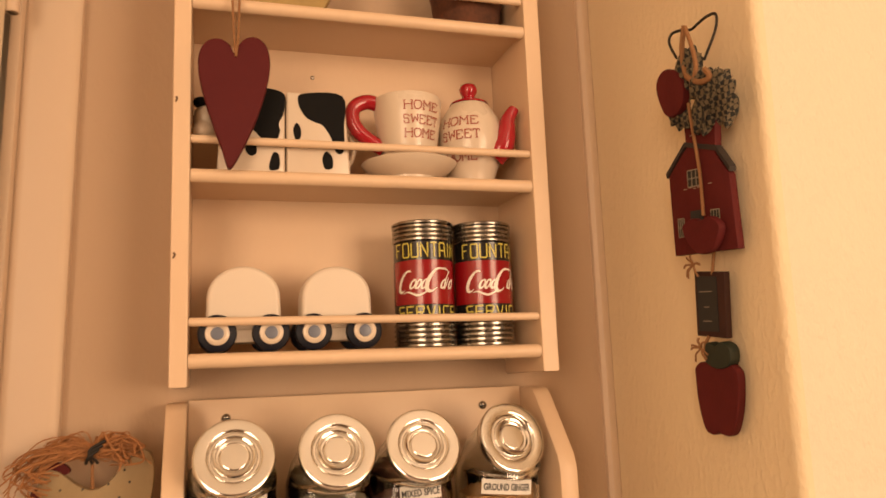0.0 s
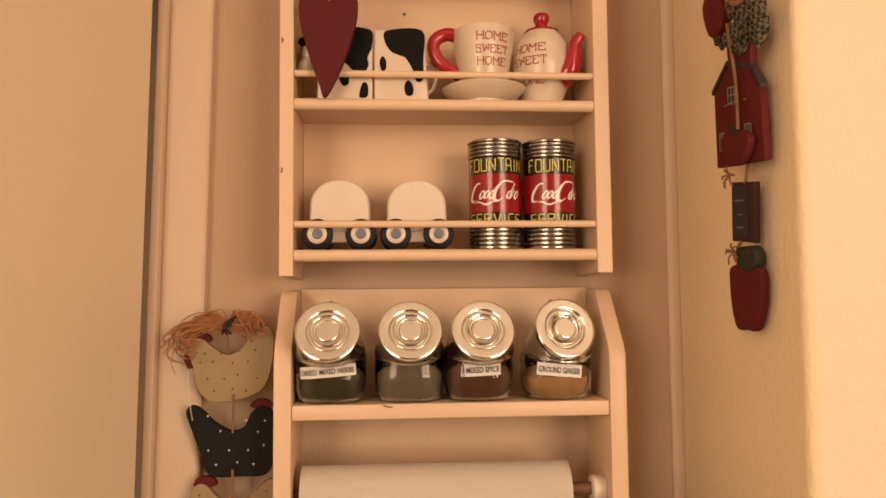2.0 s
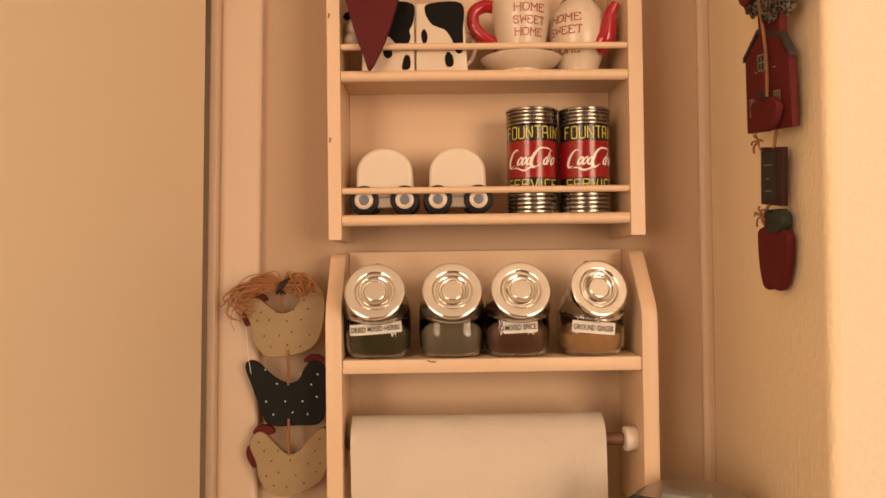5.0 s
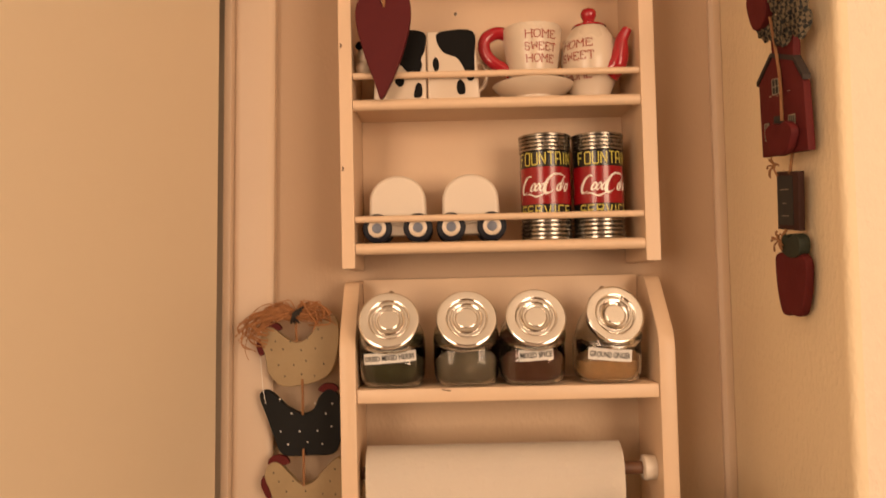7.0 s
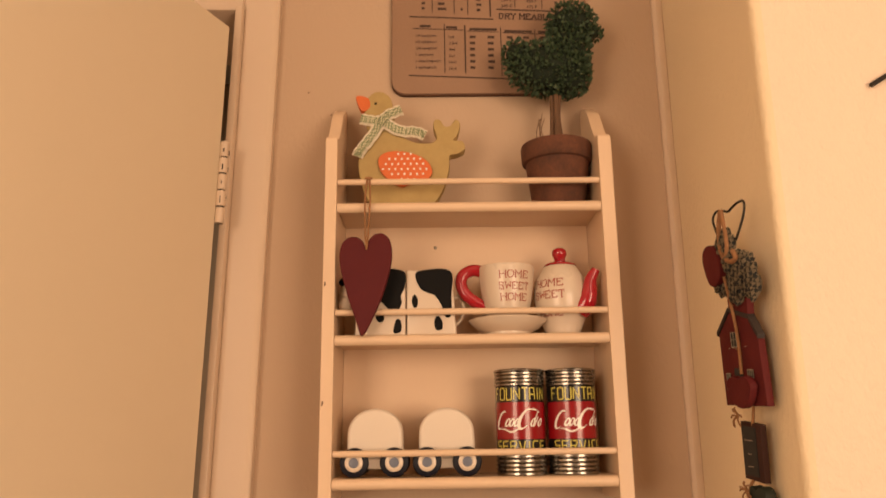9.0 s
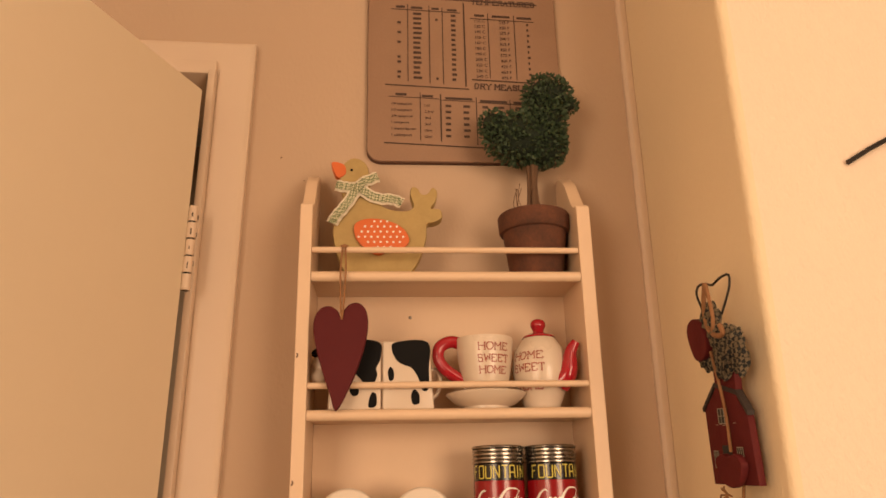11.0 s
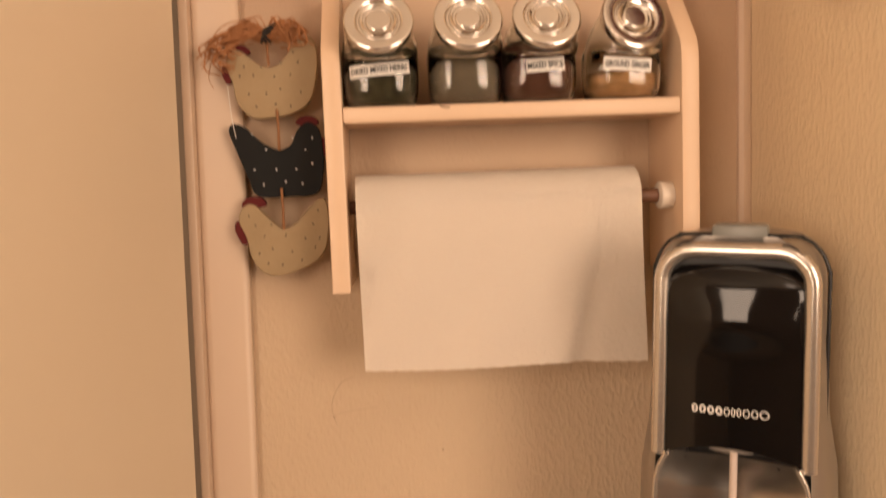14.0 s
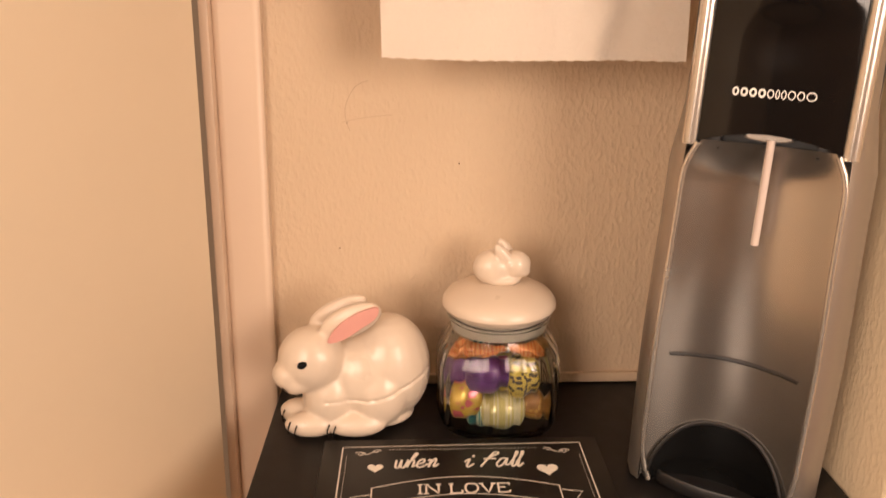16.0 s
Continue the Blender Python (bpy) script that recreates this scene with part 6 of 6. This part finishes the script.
        tube(curve_line(p[:rnd.choice((3, 4, 5, 5))], 4), rnd.uniform(0.0003, 0.0008), 5, bm)
    tagged(part("raffia_bow", bm, RAFFIA, t, "tousled dry raffia bow", world_space=True), kind="stuff")
    bm = bmesh.new()
    for k in range(3):
        tube(curve_line([(-0.056 + 0.004 * k, y - 0.013, 1.4990), (-0.054, y - 0.0155, 1.5040 + 0.002 * k), (-0.0475 + 0.002 * k, y - 0.013, 1.5085 + 0.003 * k)], 4), 0.0011, 6, bm)
    part("wire_tie", bm, WIRE, t, "dark wire tie", world_space=True)
    part("thread", tube(curve_line([(-0.0880, y - 0.006, 1.466), (-0.0860, y - 0.007, 1.440), (-0.0835, y - 0.006, 1.421)], 5), 0.0003, 5), LABEL_WHITE, t, world_space=True)


hen_string()


def house_hanging():
    """Hangs on the side wall; outlines run along y and z."""
    t = thing("house_wall_hanging", (SIDE, -0.0905, 1.51), 0, "dark red wooden house hanging with checked bow and apple", "wall hanging")
    xf, xb = 0.3690, 0.3760
    white = surface("thin_white_paint", (0.27, 0.23, 0.17), 0.6, vary=0.2, scale=100)
    worn = surface("worn_pale_paint", (0.34, 0.26, 0.19), 0.7, vary=0.4, scale=200)
    check = checked("dark_checked_cotton", (0.14, 0.105, 0.062), (0.014, 0.015, 0.014), 290)
    green = surface("dark_green_paint", (0.014, 0.021, 0.012), 0.6, vary=0.3, scale=60)
    slate = surface("chalkboard_paint", (0.022, 0.021, 0.019), 0.7, vary=0.3, scale=60)

    def slab(name, pts, material, x0=xf, x1=xb, bev=0.0012, label="", parent=None):
        return part(name, prism(pts, "x", x0, x1, bev), material, parent or t, label, world_space=True)

    house = [(-0.0525, 1.6375), (-0.0512, 1.6975), (-0.0755, 1.7160), (-0.0745, 1.7330), (-0.1120, 1.7330), (-0.1100, 1.7065), (-0.1235, 1.6905), (-0.1275, 1.6385)]
    h = slab("house", house, BARN_RED)
    roof = [(-0.0497, 1.6965), (-0.0750, 1.7165), (-0.1110, 1.7085), (-0.1250, 1.6920), (-0.1255, 1.6955), (-0.1110, 1.7125), (-0.0750, 1.7200), (-0.0490, 1.7000)]
    slab("roof_line", roof, DARK_EDGE, xf - 0.0008, xb - 0.001, 0, "dark roof line", h)

    def pane_window(y0, y1, z0, z1, name="window"):
        w = slab(name, [(y0, z0), (y1, z0), (y1, z1), (y0, z1)], slate, xf - 0.0006, xf + 0.001, 0, "", h)
        bm = bmesh.new()
        for k in range(4):
            yy = y0 + (y1 - y0) * k / 3
            box(xf - 0.0010, yy - 0.00028, z0, xf - 0.0005, yy + 0.00028, z1, 0, bm)
        for k in range(3):
            zz = z0 + (z1 - z0) * k / 2
            box(xf - 0.0010, y1, zz - 0.00035, xf - 0.0005, y0, zz + 0.00035, 0, bm)
        part("glazing_bars", bm, white, h, "thin white glazing bars", world_space=True)

    pane_window(-0.0760, -0.0915, 1.6865, 1.6985)
    pane_window(-0.1010, -0.1105, 1.6545, 1.6675)
    pane_window(-0.0605, -0.0680, 1.6510, 1.6645)
    slab("door", [(-0.0760, 1.640), (-0.0915, 1.640), (-0.0915, 1.6690), (-0.0760, 1.6690)], slate, xf - 0.0006, xf + 0.001, 0, "black painted door", h)
    # worn lettering and hearts over the door, past reading
    bm = bmesh.new()
    for y_, z_, w in ((-0.070, 1.6870, 0.004), (-0.077, 1.6875, 0.003), (-0.082, 1.6865, 0.003), (-0.087, 1.6870, 0.003), (-0.100, 1.6880, 0.004), (-0.082, 1.7250, 0.003)):
        box(xf - 0.0008, y_ - w, z_ - 0.0018, xf - 0.0003, y_, z_ - 0.0012, 0, bm)
    part("worn_lettering", bm, worn, h, world_space=True)
    slab("apple", blob([(-0.0743, 1.654), (-0.0759, 1.6596), (-0.0863, 1.6628), (-0.0959, 1.6608), (-0.1063, 1.6628), (-0.1151, 1.6588), (-0.1175, 1.6524), (-0.1095, 1.6404), (-0.0959, 1.6364), (-0.0823, 1.6412)], 5), BARN_RED, xf - 0.0085, xf - 0.0008, 0.0018, "red wooden apple")
    board = [(-0.0720, 1.5785), (-0.0735, 1.6250), (-0.1085, 1.6235), (-0.1065, 1.5770)]
    b = slab("chalkboard", board, surface("dark_brown_wood", (0.048, 0.020, 0.015), 0.65, vary=0.3, scale=50, grain=0.3, spec=0.2), xf + 0.001, xb, 0.001, "small wooden chalkboard")
    slab("slate", [(-0.0760, 1.5820), (-0.0770, 1.6215), (-0.1000, 1.6205), (-0.0990, 1.5815)], slate, xf + 0.0003, xf + 0.002, 0, "", b)
    bm = bmesh.new()
    for y_, z_, w in ((-0.080, 1.611, 0.014), (-0.084, 1.600, 0.006), (-0.082, 1.590, 0.010)):
        box(xf - 0.0001, y_ - w, z_ - 0.0012, xf + 0.0004, y_, z_ - 0.0006, 0, bm)
    part("chalk_marks", bm, worn, b, world_space=True)
    slab("apple", blob([(-0.0681, 1.5470), (-0.0689, 1.5560), (-0.0775, 1.5600), (-0.0930, 1.5590), (-0.1076, 1.5600), (-0.1167, 1.5550), (-0.1179, 1.5450), (-0.1145, 1.5260), (-0.1068, 1.5110), (-0.0956, 1.5095), (-0.0913, 1.5110), (-0.0844, 1.5085), (-0.0758, 1.5120), (-0.0698, 1.5290)], 5), BARN_RED, xf - 0.001, xb, 0.002, "red wooden apple")
    slab("leaf", blob([(-0.0830, 1.5620), (-0.0870, 1.5740), (-0.0960, 1.5720), (-0.1040, 1.5750), (-0.1130, 1.5700), (-0.1110, 1.5590), (-0.0960, 1.5560)], 4), green, xf - 0.003, xf + 0.007, 0.001, "dark green leaf")
    slab("heart", blob([(-0.0580, 1.7590), (-0.0600, 1.7695), (-0.0710, 1.7745), (-0.0850, 1.7690), (-0.0920, 1.7560), (-0.0890, 1.7440), (-0.0770, 1.7380), (-0.0660, 1.7420)], 5), BARN_RED, xf - 0.012, xf - 0.005, 0.0018, "red wooden apple on the bow")
    # cotton bow, a few puffed folds
    R = Matrix.Rotation
    folds = [((xf - 0.004, -0.0910, 1.768), (0.007, 0.016, 0.019), R(radians(25), 3, "X")), ((xf - 0.004, -0.0750, 1.744), (0.006, 0.013, 0.017), R(radians(-35), 3, "X")), ((xf - 0.005, -0.1210, 1.748), (0.008, 0.020, 0.016), R(radians(-20), 3, "X")),
             ((xf - 0.004, -0.1050, 1.734), (0.006, 0.014, 0.014), R(radians(20), 3, "X")), ((xf - 0.007, -0.1050, 1.755), (0.007, 0.010, 0.011), R(0, 3, "X")), ((xf - 0.003, -0.1300, 1.736), (0.006, 0.011, 0.014), R(radians(10), 3, "X"))]
    for c3, rad, turn in folds:
        bow = ball(c3, 1.0, None, 26, 16, tuple(r * 0.88 for r in rad), turn)
        for v in bow.verts:
            d = v.co - Vector(c3)
            v.co += d * (0.22 * math.sin(d.y * 700 + d.z * 420) + 0.16 * noise.noise(v.co * 130))
        part("bow_fold", bow, check, t, "frayed dark checked cotton", world_space=True)
    part("hook", tube(curve_line([(xf - 0.002, -0.0745, 1.783), (xf, -0.0640, 1.797), (xf + 0.003, -0.0645, 1.8045), (xf + 0.004, -0.0760, 1.8045), (xf + 0.003, -0.0885, 1.8015), (xf + 0.004, -0.0960, 1.8040), (xf + 0.005, -0.1050, 1.8065), (xf + 0.005, -0.1160, 1.8055), (xf + 0.003, -0.1170, 1.7940), (xf - 0.001, -0.1060, 1.7740)], 6), 0.0011, 8), WIRE, t, "bent dark wire hanger", world_space=True)
    part("jute_cord", tube(curve_line([(xf - 0.004, -0.0890, 1.803), (xf - 0.007, -0.0880, 1.785), (xf - 0.010, -0.0950, 1.765), (xf - 0.012, -0.1120, 1.756), (xf - 0.012, -0.1240, 1.757), (xf - 0.011, -0.1180, 1.764)], 6), 0.0022, 7), TWINE, t, "jute cord", world_space=True)
    part("jute_cord", tube(curve_line([(xf - 0.004, -0.0900, 1.802), (xf - 0.008, -0.1010, 1.785), (xf - 0.011, -0.1080, 1.768), (xf - 0.012, -0.1020, 1.754)], 6), 0.0018, 7), TWINE, t, "jute cord", world_space=True)
    part("jute_cord", tube(curve_line([(xf - 0.010, -0.0950, 1.745), (xf - 0.006, -0.0930, 1.725), (xf - 0.003, -0.0940, 1.695), (xf - 0.004, -0.0960, 1.664)], 6), 0.0014, 7), TWINE, t, "jute cord", world_space=True)
    part("jute_cord", tube(curve_line([(xf + 0.004, -0.0960, 1.640), (xf + 0.002, -0.0940, 1.622)], 4), 0.0014, 7), TWINE, t, "jute cord", world_space=True)
    part("jute_cord", tube(curve_line([(xf + 0.004, -0.0860, 1.581), (xf - 0.002, -0.0840, 1.570), (xf + 0.001, -0.0900, 1.556)], 4), 0.0014, 7), TWINE, t, "jute cord", world_space=True)
    bm = bmesh.new()
    rnd = random.Random(3)
    for cy, cz in ((-0.0800, 1.570), (-0.0780, 1.630)):
        for k in range(9):
            a = rnd.uniform(0, 6.28)
            tube(curve_line([(xf - 0.002, cy, cz), (xf - 0.005, cy + 0.006 * math.cos(a), cz + 0.005 * math.sin(a)), (xf - 0.004, cy + 0.010 * math.cos(a), cz + 0.009 * math.sin(a) - 0.002)], 3), 0.0008, 5, bm)
    tagged(part("frayed_ends", bm, TWINE, t, "frayed jute ends", world_space=True), kind="stuff")
    # it hangs a little off the wall at the top
    t.matrix_world = pose(SIDE + 0.002, -0.0900, 1.51 - 0.006, 4.4, -3.0, 10) @ Matrix.Translation((0, 0.02, 0)) @ Matrix.Diagonal((1, 0.80, 1, 1)) @ Matrix.Translation((0, -0.02, 0))


house_hanging()
# thin dark ornament on the front wall, of which only the tip is seen
t = thing("iron_wall_ornament", (0.52, NIB, 1.86), 0, "thin dark iron rod of a wall ornament", "wall ornament")
part("rod", tube([(0.4770, NIB - 0.003, 1.8905), (0.4970, NIB - 0.005, 1.9025), (0.5300, NIB - 0.004, 1.9200)], 0.0021, 8), WIRE, t, world_space=True)
part("mount", tube([(0.5290, NIB - 0.004, 1.9195), (0.5290, NIB + 0.001, 1.9195)], 0.0026, 8), WIRE, t, world_space=True)
# small old nail in the wall behind the middle shelf
t = thing("nail", (0.1115, WALL, 1.812), 0, "small painted-over nail head in the wall", "nail")
part("head", ball((0.1115, WALL - 0.0044, 1.812), 0.0018, squash=(1, 0.6, 1)), CHROME_WORN, t, world_space=True)


# ---- small marks of use ----
def mark(name, points, radius, material, label):
    structure(name, tube(curve_line(points, 4), radius, 6), material, label)


GRIME = surface("old_mark", (0.16, 0.095, 0.055), 0.8, vary=0.4, scale=300)
for x, z, r in ((-0.027, 1.042, 0.0009), (0.085, 1.123, 0.0008), (-0.034, 1.999, 0.0010), (-0.007, 1.971, 0.0008), (-0.016, 1.160, 0.0006)):
    mark("wall_speck", [(x, WALL, z), (x + r, WALL - 0.0002, z + r * 0.6), (x + 1.6 * r, WALL, z + r)], r * 0.7, GRIME, "small dark speck on the paint")
mark("rack_chip", [(0.0895, -0.0001, 1.4385), (0.0930, -0.0003, 1.4372), (0.0975, -0.0001, 1.4368)], 0.0006, GRIME, "short dark chip in the rack's painted edge")
for z in (1.755, 1.640):
    mark("rack_knot", [(0.0018, 0.0003, z), (0.0030, 0.0001, z + 0.0022), (0.0022, 0.0003, z + 0.0040)], 0.0007, GRIME, "brown knot showing through the paint")
